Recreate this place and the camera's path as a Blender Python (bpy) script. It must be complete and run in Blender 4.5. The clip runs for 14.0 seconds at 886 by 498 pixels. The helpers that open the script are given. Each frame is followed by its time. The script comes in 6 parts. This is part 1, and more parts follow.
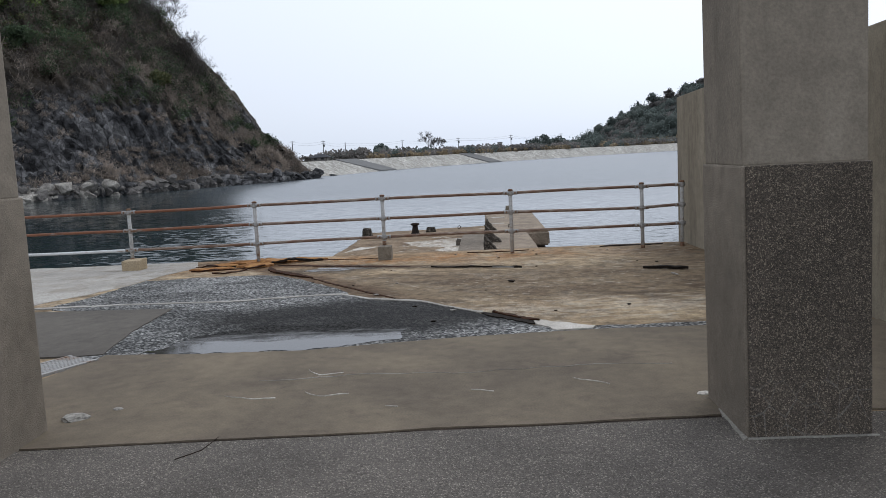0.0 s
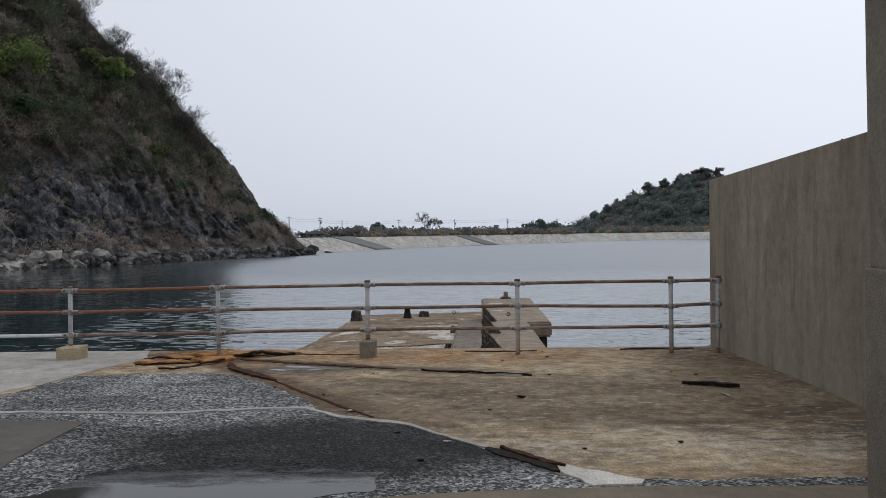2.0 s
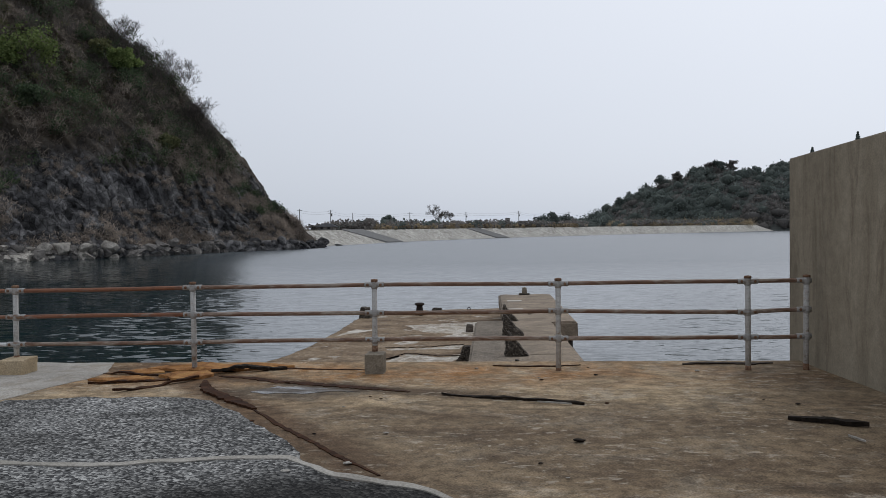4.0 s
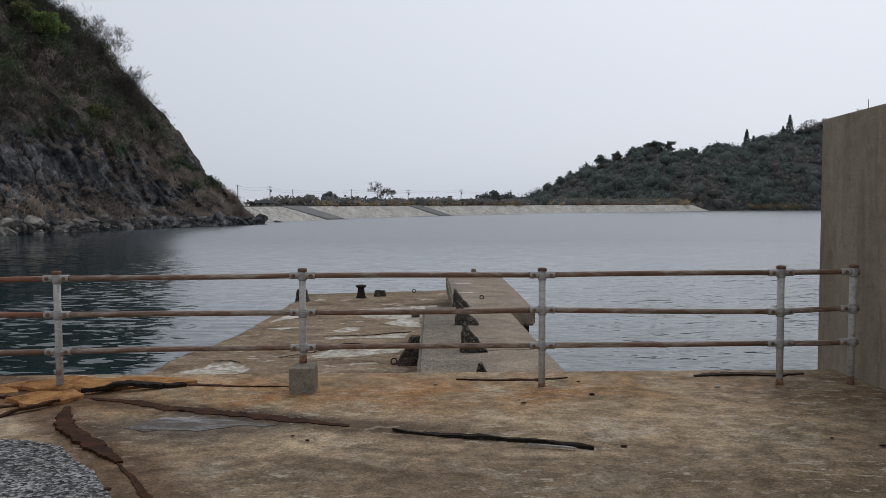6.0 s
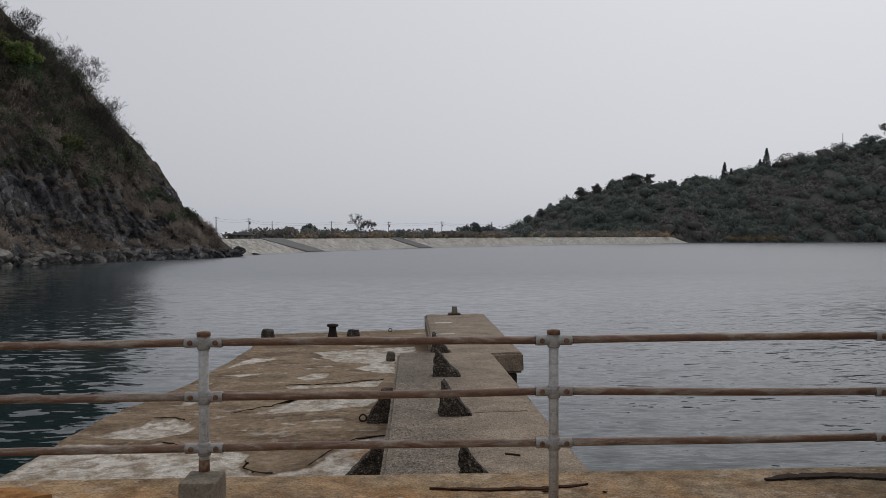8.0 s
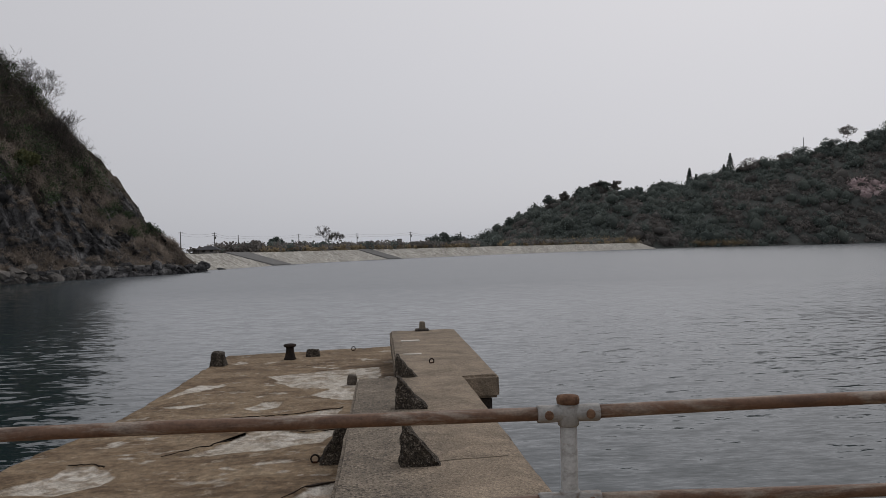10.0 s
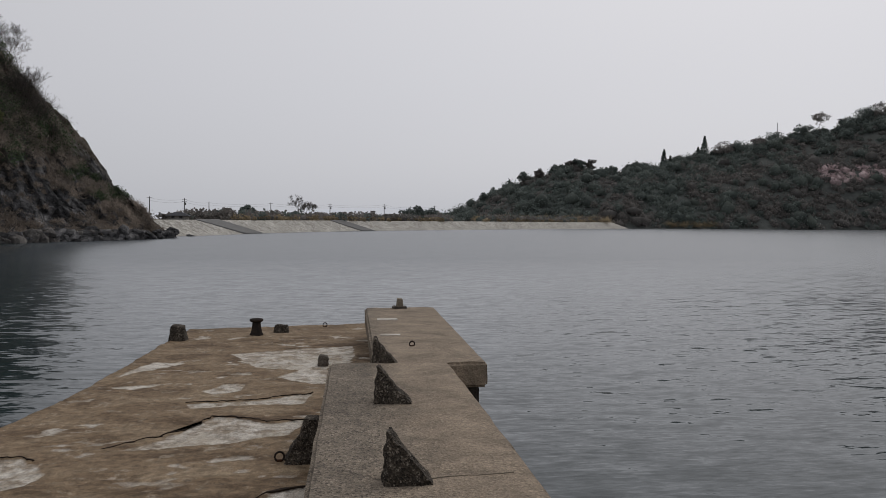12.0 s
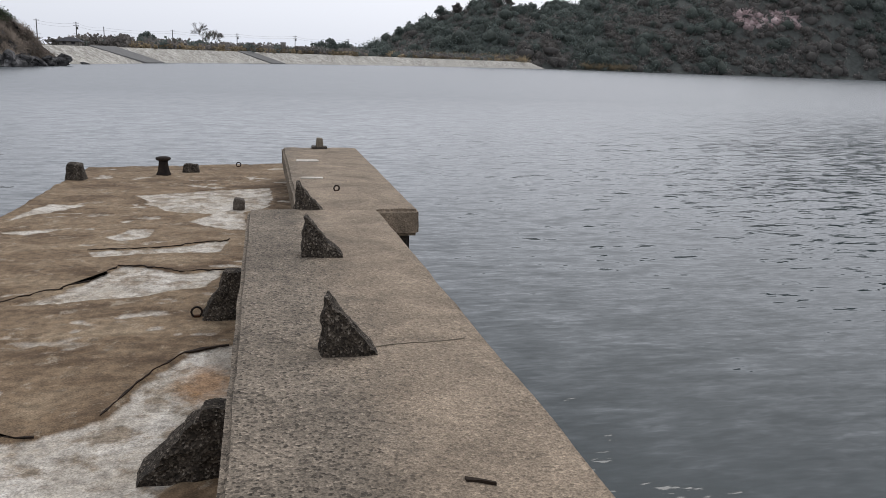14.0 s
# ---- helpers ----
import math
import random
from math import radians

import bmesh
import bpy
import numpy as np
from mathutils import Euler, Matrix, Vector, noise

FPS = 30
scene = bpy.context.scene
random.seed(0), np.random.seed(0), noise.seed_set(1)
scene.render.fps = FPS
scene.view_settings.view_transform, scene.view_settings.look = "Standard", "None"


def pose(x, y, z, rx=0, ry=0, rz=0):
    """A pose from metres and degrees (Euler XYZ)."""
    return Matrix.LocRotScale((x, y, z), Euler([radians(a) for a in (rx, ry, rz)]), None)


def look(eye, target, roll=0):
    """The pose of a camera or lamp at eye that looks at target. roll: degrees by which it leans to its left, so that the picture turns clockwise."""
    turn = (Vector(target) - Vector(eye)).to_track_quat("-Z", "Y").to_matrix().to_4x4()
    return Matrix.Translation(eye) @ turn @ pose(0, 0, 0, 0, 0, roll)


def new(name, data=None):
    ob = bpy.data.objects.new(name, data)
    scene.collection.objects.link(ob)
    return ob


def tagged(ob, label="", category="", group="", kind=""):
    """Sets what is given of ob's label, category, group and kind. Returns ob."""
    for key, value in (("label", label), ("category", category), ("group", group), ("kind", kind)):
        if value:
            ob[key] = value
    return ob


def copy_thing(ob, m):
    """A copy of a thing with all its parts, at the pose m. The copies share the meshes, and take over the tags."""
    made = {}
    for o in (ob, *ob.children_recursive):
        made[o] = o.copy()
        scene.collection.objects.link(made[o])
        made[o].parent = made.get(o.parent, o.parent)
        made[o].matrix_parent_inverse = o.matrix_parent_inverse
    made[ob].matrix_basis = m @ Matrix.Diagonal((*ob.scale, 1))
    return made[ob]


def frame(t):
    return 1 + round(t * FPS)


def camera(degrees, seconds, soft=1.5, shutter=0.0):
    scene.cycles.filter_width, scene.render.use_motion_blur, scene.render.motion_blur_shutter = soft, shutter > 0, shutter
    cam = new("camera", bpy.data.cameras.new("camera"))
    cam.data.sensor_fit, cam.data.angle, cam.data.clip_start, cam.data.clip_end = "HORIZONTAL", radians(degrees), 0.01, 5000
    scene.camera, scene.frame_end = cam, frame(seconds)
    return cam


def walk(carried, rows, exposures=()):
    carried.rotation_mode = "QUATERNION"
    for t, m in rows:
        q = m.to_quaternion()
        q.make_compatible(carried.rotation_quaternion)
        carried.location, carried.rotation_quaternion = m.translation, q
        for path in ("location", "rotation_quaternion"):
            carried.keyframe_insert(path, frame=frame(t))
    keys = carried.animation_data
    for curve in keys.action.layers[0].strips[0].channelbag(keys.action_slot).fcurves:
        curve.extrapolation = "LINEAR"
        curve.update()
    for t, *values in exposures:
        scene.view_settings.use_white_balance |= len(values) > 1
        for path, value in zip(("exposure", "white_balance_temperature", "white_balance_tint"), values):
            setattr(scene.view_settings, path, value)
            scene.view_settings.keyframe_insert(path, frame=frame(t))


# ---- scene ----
cam = camera(57.9, 14.0, soft=0.55)
PATH = [
    (0, (1.53, -12.365, 1.522), (1.43, -10.381, 1.287), -2.8),
    (0.5, (1.525, -11.958, 1.536), (1.385, -9.973, 1.34), -1.5),
    (1, (1.468, -11.528, 1.54), (1.409, -9.53, 1.473), 0.8),
    (1.5, (1.523, -11.041, 1.549), (1.448, -9.043, 1.498), -1.6),
    (2, (1.434, -10.561, 1.53), (1.354, -8.563, 1.495), -0.8),
    (2.5, (1.435, -10.059, 1.523), (1.334, -8.062, 1.495), -0.7),
    (3, (1.377, -9.573, 1.5), (1.261, -7.577, 1.483), -0.8),
    (5.5, (1.052, -7.141, 1.48), (1.035, -5.145, 1.363), 0.0),
    (6, (1.035, -6.603, 1.459), (1.073, -4.606, 1.35), -0.2),
    (6.5, (1.046, -6.107, 1.452), (1.089, -4.11, 1.353), -0.6),
    (7, (1.054, -5.598, 1.473), (1.104, -3.601, 1.385), -0.4),
    (7.5, (1.14, -5.062, 1.479), (1.188, -3.063, 1.436), -1.8),
    (8, (1.154, -4.553, 1.471), (1.24, -2.555, 1.442), -0.2),
    (8.5, (1.273, -4.069, 1.451), (1.379, -2.071, 1.474), -1.0),
    (11, (1.368, -1.803, 1.436), (1.568, 0.186, 1.404), -0.4),
    (11.5, (1.345, -1.434, 1.405), (1.565, 0.553, 1.358), 0.2),
    (12, (1.258, -1.011, 1.407), (1.488, 0.975, 1.337), 0.4),
    (12.5, (1.223, -0.653, 1.384), (1.422, 1.335, 1.293), 0.2),
    (13, (1.139, -0.413, 1.399), (1.295, 1.559, 1.103), -0.2),
    (13.5, (1.065, -0.196, 1.406), (1.214, 1.742, 0.935), 0.5),
    (14, (1.124, -0.024, 1.373), (1.564, 1.871, 0.911), 2.1),
]
walk(cam, [(t, look(eye, target, roll)) for t, eye, target, roll in PATH],
     exposures=[(0, 0.24, 6020, 10), (0.5, 0.24, 6040, 10), (1.0, -0.04, 6070, 10), (1.5, -0.08, 6120, 10), (3, -0.15, 6180, 10), (6.5, -0.2, 6300, 11), (7.5, -0.32, 6450, 12), (8.5, -0.50, 6570, 12), (11, -0.49, 6640, 13), (12.5, -0.34, 6570, 12), (13.0, -0.14, 6450, 12), (13.4, 0.07, 6400, 12), (14, 0.20, 6400, 12)])

# ---- world and light ----
world = bpy.data.worlds.new("overcast")
scene.world = world
world.use_nodes = True
wn = world.node_tree
wn.nodes.clear()


def wnode(kind, **kw):
    n = wn.nodes.new(kind)
    for k, v in kw.items():
        n.inputs[k].default_value = v
    return n


SUN_ELEV, SUN_AZ = 48.0, 35.0
sky = wnode("ShaderNodeTexSky")
sky.sky_type = "NISHITA"
sky.sun_disc = False
sky.sun_elevation = radians(SUN_ELEV)
sky.sun_rotation = radians(SUN_AZ)
sky.dust_density = 4.0
pale = wnode("ShaderNodeHueSaturation", Saturation=0.35)
wn.links.new(sky.outputs[0], pale.inputs["Color"])
clear = wnode("ShaderNodeBackground", Strength=0.02)
wn.links.new(pale.outputs[0], clear.inputs["Color"])
tc = wnode("ShaderNodeTexCoord")
sep = wnode("ShaderNodeSeparateXYZ")
wn.links.new(tc.outputs["Generated"], sep.inputs[0])
cl = wnode("ShaderNodeTexNoise", Scale=2.2, Detail=4.0)
wn.links.new(tc.outputs["Generated"], cl.inputs["Vector"])
add = wnode("ShaderNodeMath")
add.operation = "MULTIPLY_ADD"
add.inputs[1].default_value = 0.10
wn.links.new(cl.outputs["Fac"], add.inputs[0])
wn.links.new(sep.outputs["Z"], add.inputs[2])
grad = wnode("ShaderNodeValToRGB")
els = grad.color_ramp.elements
els[0].position, els[0].color = 0.0, (0.605, 0.640, 0.695, 1)
els[1].position, els[1].color = 1.0, (0.66, 0.67, 0.70, 1)
e = els.new(0.16)
e.color = (0.645, 0.670, 0.72, 1)
e = els.new(0.42)
e.color = (0.69, 0.705, 0.74, 1)
wn.links.new(add.outputs[0], grad.inputs[0])
toward = wnode("ShaderNodeVectorMath")
toward.operation = "DOT_PRODUCT"
wn.links.new(tc.outputs["Generated"], toward.inputs[0])
toward.inputs[1].default_value = (math.sin(radians(SUN_AZ)) * math.cos(radians(SUN_ELEV)), math.cos(radians(SUN_AZ)) * math.cos(radians(SUN_ELEV)), math.sin(radians(SUN_ELEV)))
glow = wnode("ShaderNodeMapRange")
for key_, val_ in ((1, 0.45), (2, 1.0), (3, 0.96), (4, 1.18)):
    glow.inputs[key_].default_value = val_
wn.links.new(toward.outputs["Value"], glow.inputs[0])
cloud = wnode("ShaderNodeBackground")
wn.links.new(grad.outputs[0], cloud.inputs["Color"])
wn.links.new(glow.outputs[0], cloud.inputs["Strength"])
both = wnode("ShaderNodeAddShader")
wn.links.new(clear.outputs[0], both.inputs[0])
wn.links.new(cloud.outputs[0], both.inputs[1])
wout = wnode("ShaderNodeOutputWorld")
wn.links.new(both.outputs[0], wout.inputs[0])

sun = new("sun", bpy.data.lights.new("sun", "SUN"))
sun.data.energy = 0.6
sun.data.angle = radians(25)
sun.data.color = (1.0, 0.96, 0.90)
sun.matrix_world = look((60 * math.sin(radians(SUN_AZ)), 60 * math.cos(radians(SUN_AZ)), 60 * math.tan(radians(SUN_ELEV))), (0, 0, 0))


# ---- materials ----
class Mat:
    """A small builder for a procedural material in world metres."""

    def __init__(self, name, rough=0.9, metal=0.0, spec=0.3):
        self.m = bpy.data.materials.new(name)
        self.m.use_nodes = True
        self.t = self.m.node_tree
        self.b = self.t.nodes["Principled BSDF"]
        self.b.inputs["Roughness"].default_value = rough
        self.b.inputs["Metallic"].default_value = metal
        self.b.inputs["Specular IOR Level"].default_value = spec
        self.geo = self.t.nodes.new("ShaderNodeNewGeometry")
        self.vec = self.geo.outputs["Position"]
        self.heights = []

    def node(self, kind, ins=(), **props):
        n = self.t.nodes.new(kind)
        if "data_type" in props:
            n.data_type = props["data_type"]
        if "blend_type" in props:
            n.blend_type = props["blend_type"]
        if "operation" in props:
            n.operation = props["operation"]
        if "feature" in props:
            n.feature = props["feature"]
        if props.get("use_clamp"):
            n.use_clamp = True
        for k, v in ins:
            if hasattr(v, "is_linked"):
                self.t.links.new(v, n.inputs[k])
            else:
                n.inputs[k].default_value = v
        return n

    def at(self, sx=1, sy=1, sz=1):
        return self.node("ShaderNodeMapping", (("Vector", self.vec), ("Scale", (sx, sy, sz)))).outputs[0]

    def noise(self, scale, detail=4, rough=0.6, vec=None, distort=0.0):
        return self.node("ShaderNodeTexNoise", (("Vector", vec or self.vec), ("Scale", scale), ("Detail", detail), ("Roughness", rough), ("Distortion", distort))).outputs["Fac"]

    def cells(self, scale, feature="F1", out="Distance", vec=None):
        return self.node("ShaderNodeTexVoronoi", (("Vector", vec or self.vec), ("Scale", scale)), feature=feature).outputs[out]

    def ramp(self, fac, *stops):
        n = self.node("ShaderNodeValToRGB", ((0, fac),))
        el = n.color_ramp.elements
        while len(el) < len(stops):
            el.new(0.5)
        for e_, (p, c) in zip(el, stops):
            e_.position = p
            c = (c, c, c) if not hasattr(c, "__len__") else c
            e_.color = (*c, 1)
        return n.outputs[0]

    def mix(self, fac, a, b, mode="MIX"):
        n = self.node("ShaderNodeMix", data_type="RGBA", blend_type=mode)
        for key, v in ((0, fac), (6, a), (7, b)):
            if hasattr(v, "is_linked"):
                self.t.links.new(v, n.inputs[key])
            else:
                n.inputs[key].default_value = v if key == 0 else (*v, 1)
        return n.outputs[2]

    def math(self, op, a, b=0.0, clamp=False):
        return self.node("ShaderNodeMath", ((0, a), (1, b)), operation=op, use_clamp=clamp).outputs[0]

    def axis(self, i):
        return self.node("ShaderNodeSeparateXYZ", ((0, self.vec),)).outputs[i]

    def island(self):
        return self.geo.outputs["Random Per Island"]

    def each(self):
        return self.node("ShaderNodeObjectInfo").outputs["Random"]

    def colour(self, c):
        if hasattr(c, "is_linked"):
            self.t.links.new(c, self.b.inputs["Base Color"])
        else:
            self.b.inputs["Base Color"].default_value = (*c, 1)
        return self

    def rough(self, r):
        self.t.links.new(r, self.b.inputs["Roughness"])
        return self

    def bump(self, h, strength=0.5, dist=0.01):
        n = self.node("ShaderNodeBump", (("Height", h), ("Strength", strength), ("Distance", dist)))
        if self.heights:
            self.t.links.new(self.heights[-1], n.inputs["Normal"])
        self.heights.append(n.outputs[0])
        self.t.links.new(n.outputs[0], self.b.inputs["Normal"])
        return self


def concrete(name, low, mid, high, stain=(0.10, 0.085, 0.07), stain_at=0.56, grit=60.0, gritty=0.35, stretch=(1, 1, 1), bump=0.5, rough=0.92):
    k = Mat(name, rough)
    v = k.at(*stretch)
    c = k.ramp(k.noise(0.9, 5, 0.62, v, 0.4), (0.32, low), (0.5, mid), (0.68, high))
    c = k.mix(k.math("MULTIPLY", k.ramp(k.noise(2.7, 6, 0.7, v, 0.8), (stain_at, 0.0), (stain_at + 0.14, 1.0)), 0.55), c, stain)
    fine = k.noise(grit, 3, 0.6)
    c = k.mix(gritty, c, k.ramp(fine, (0.3, 0.03), (0.5, 0.5), (0.72, 0.95)), "OVERLAY")
    c = k.mix(0.25, c, k.ramp(k.noise(9, 4), (0.3, 0.25), (0.7, 0.75)), "OVERLAY")
    k.colour(c).bump(k.noise(7, 5, 0.65), 0.35 * bump, 0.03).bump(fine, bump, 0.006)
    return k


def make_deck():
    k = Mat("worn_deck_concrete", 0.92, spec=0.14)
    v = k.at(1, 1.5, 1)
    c = k.ramp(k.noise(0.85, 6, 0.65, v, 0.5), (0.34, (0.165, 0.119, 0.075)), (0.5, (0.285, 0.214, 0.133)), (0.66, (0.385, 0.299, 0.192)))
    # pale scaled patches
    pale_ = k.ramp(k.noise(1.7, 8, 0.78, v, 0.6), (0.53, 0.0), (0.60, 1.0))
    c = k.mix(k.math("MULTIPLY", pale_, 0.4), c, (0.42, 0.375, 0.30))
    dark = k.ramp(k.noise(1.1, 6, 0.7, k.at(0.7, 1.3, 1), 0.7), (0.53, 0.0), (0.66, 1.0))
    c = k.mix(k.math("MULTIPLY", dark, 0.6), c, (0.062, 0.051, 0.041))
    # rust wash round the steel strips by the rail
    y = k.axis(1)
    x = k.axis(0)
    band = k.node("ShaderNodeMapRange", ((0, k.math("ABSOLUTE", k.math("ADD", y, 0.18))), (1, 0.25), (2, 1.0), (3, 1.0), (4, 0.0))).outputs[0]
    reach = k.node("ShaderNodeMapRange", ((0, k.math("ABSOLUTE", k.math("ADD", x, 0.4))), (1, 1.8), (2, 4.2), (3, 1.0), (4, 0.35))).outputs[0]
    wash = k.math("MULTIPLY", k.math("MULTIPLY", band, reach), k.ramp(k.noise(1.5, 6, 0.68), (0.38, 0.0), (0.60, 1.0)))
    c = k.mix(k.math("MULTIPLY", wash, 0.85), c, (0.30, 0.15, 0.055))
    line = k.math("ABSOLUTE", k.math("ADD", k.math("ADD", k.math("MULTIPLY", x, 0.36), k.math("MULTIPLY", y, 0.933)), 0.945))
    soak = k.ramp(k.math("ADD", line, k.math("MULTIPLY", k.noise(2.4, 6, 0.72), 0.42)), (0.30, 1.0), (0.50, 0.0))
    soak = k.math("MULTIPLY", soak, k.node("ShaderNodeMapRange", ((0, x), (1, 0.9), (2, 2.0), (3, 1.0), (4, 0.0))).outputs[0])
    c = k.mix(k.math("MULTIPLY", soak, 0.75), c, (0.055, 0.036, 0.024))
    line2 = k.math("ABSOLUTE", k.math("ADD", k.math("ADD", k.math("MULTIPLY", x, 0.80), k.math("MULTIPLY", y, 0.60)), 1.86))
    soak2 = k.ramp(k.math("ADD", line2, k.math("MULTIPLY", k.noise(2.9, 6, 0.72), 0.40)), (0.32, 1.0), (0.54, 0.0))
    soak2 = k.math("MULTIPLY", soak2, k.node("ShaderNodeMapRange", ((0, x), (1, 0.3), (2, 0.9), (3, 1.0), (4, 0.0))).outputs[0])
    c = k.mix(k.math("MULTIPLY", soak2, 0.75), c, (0.080, 0.044, 0.024))
    pool = k.node("ShaderNodeVectorMath", ((0, k.at(0.55, 1.0, 0)), (1, (-0.30, -1.18, 0))), operation="DISTANCE").outputs["Value"]
    wet = k.ramp(k.math("ADD", pool, k.math("MULTIPLY", k.noise(3.0, 6, 0.7), 0.5)), (0.50, 1.0), (0.78, 0.0))
    c = k.mix(k.math("MULTIPLY", wet, 0.7), c, (0.062, 0.052, 0.042))
    # dark damp algae over the middle of the deck and at the foot of the wall
    mid_ = k.node("ShaderNodeMapRange", ((0, k.math("ABSOLUTE", k.math("ADD", y, 3.1))), (1, 0.7), (2, 2.2), (3, 0.62), (4, 0.0))).outputs[0]
    foot_ = k.node("ShaderNodeMapRange", ((0, x), (1, 2.6), (2, 4.4), (3, 0.0), (4, 0.60))).outputs[0]
    algae = k.math("ADD", k.math("MAXIMUM", mid_, foot_), k.math("MULTIPLY", k.noise(1.9, 7, 0.72, k.at(0.8, 1.5, 1), 0.6), 1.0))
    algae = k.math("MULTIPLY", k.ramp(algae, (0.80, 0.0), (1.06, 1.0)), k.node("ShaderNodeMapRange", ((0, x), (1, -0.9), (2, 0.2))).outputs[0])
    c = k.mix(k.math("MULTIPLY", algae, 0.55), c, (0.078, 0.055, 0.037))
    # bleached scaling where the slab begins
    bleach = k.node("ShaderNodeMapRange", ((0, k.math("ABSOLUTE", k.math("ADD", y, 4.75))), (1, 0.2), (2, 1.3), (3, 0.22), (4, 0.0))).outputs[0]
    bleach = k.ramp(k.math("ADD", bleach, k.math("MULTIPLY", k.noise(4.0, 9, 0.80, k.at(0.7, 1.7, 1), 0.4), 0.9)), (0.64, 0.0), (0.69, 1.0))
    c = k.mix(k.math("MULTIPLY", bleach, 0.55), c, (0.40, 0.355, 0.285))
    fine = k.noise(70, 3, 0.6)
    c = k.mix(0.4, c, k.ramp(fine, (0.34, 0.06), (0.5, 0.5), (0.68, 0.94)), "OVERLAY")
    c = k.mix(0.5, c, k.ramp(k.noise(7, 6, 0.72), (0.36, 0.12), (0.64, 0.88)), "OVERLAY")
    zone = k.ramp(k.noise(0.8, 4, 0.6), (0.40, 0.0), (0.56, 1.0))
    flake = k.ramp(k.noise(8.5, 8, 0.74, k.at(0.8, 1.5, 1), 0.3), (0.565, 0.0), (0.60, 1.0))
    c = k.mix(k.math("MULTIPLY", k.math("MULTIPLY", flake, zone), 0.6), c, (0.46, 0.41, 0.33))
    fleck = k.ramp(k.noise(12, 7, 0.76, k.at(0.9, 1.4, 1), 0.3), (0.36, 1.0), (0.40, 0.0))
    c = k.mix(k.math("MULTIPLY", fleck, 0.55), c, (0.055, 0.041, 0.030))
    pits = k.ramp(k.cells(4.2, vec=k.at(1, 1.4, 1)), (0.03, 0.0), (0.06, 1.0))
    c = k.mix(1.0, c, k.mix(0.45, (1, 1, 1), pits), "MULTIPLY")
    grit_ = k.node("ShaderNodeSeparateXYZ", ((0, k.cells(48, out="Color")),)).outputs[0]
    c = k.mix(k.math("MULTIPLY", k.ramp(grit_, (0.04, 1.0), (0.06, 0.0)), 0.3), c, (0.045, 0.036, 0.028))
    k.colour(c).bump(k.noise(6, 6, 0.7), 0.45, 0.03).bump(fine, 0.55, 0.006)
    return k.m


def make_gravel(name, wet=False):
    k = Mat(name, 0.9, spec=0.12)
    tone = k.cells(55, out="Color")
    grey = k.node("ShaderNodeSeparateXYZ", ((0, tone),)).outputs[0]
    c = k.ramp(grey, (0.0, (0.026, 0.027, 0.028)), (0.5, (0.125, 0.126, 0.125)), (0.9, (0.40, 0.40, 0.385)))
    c = k.mix(0.6, c, k.ramp(k.noise(18, 5, 0.75, None, 0.5), (0.36, 0.12), (0.64, 0.88)), "OVERLAY")
    patch = k.ramp(k.noise(0.8, 6, 0.7, k.at(0.7, 1.7, 1), 0.6), (0.42, 0.0), (0.6, 1.0))
    c = k.mix(1.0, c, k.mix(patch, (0.50, 0.50, 0.50), (1.1, 1.1, 1.1)), "MULTIPLY")
    # damp ground round the puddle
    d = k.node("ShaderNodeVectorMath", ((0, k.at(0.50, 1.0, 0)), (1, (0.20, -4.75, 0))), operation="DISTANCE").outputs["Value"]
    damp = k.ramp(k.math("MULTIPLY", k.math("ADD", d, k.math("MULTIPLY", k.noise(2.6, 7, 0.75), 0.9)), 0.5), (0.54, 1.0), (0.80, 0.0))
    c = k.mix(1.0, c, k.mix(damp, (1.0, 1.0, 1.0), (0.13, 0.125, 0.12)), "MULTIPLY")
    k.colour(c).rough(k.math("SUBTRACT", 0.88, k.math("MULTIPLY", damp, 0.15)))
    k.bump(k.cells(55), 0.6, 0.012).bump(k.noise(5, 4), 0.4, 0.03)
    return k.m


def make_aggregate(name, base, dark, light, size=75.0):
    k = Mat(name, 0.9)
    grey = k.node("ShaderNodeSeparateXYZ", ((0, k.cells(size, out="Color")),)).outputs[0]
    c = k.ramp(grey, (0.0, dark), (0.35, base), (0.82, base), (1.0, light))
    c = k.mix(0.45, c, k.ramp(k.noise(1.4, 6, 0.65), (0.35, 0.28), (0.65, 0.72)), "OVERLAY")
    c = k.mix(0.3, c, k.ramp(k.noise(size * 1.3, 2), (0.3, 0.2), (0.7, 0.8)), "OVERLAY")
    k.colour(c).bump(k.cells(size), 0.6, 0.006).bump(k.noise(3, 4), 0.25, 0.03)
    return k.m


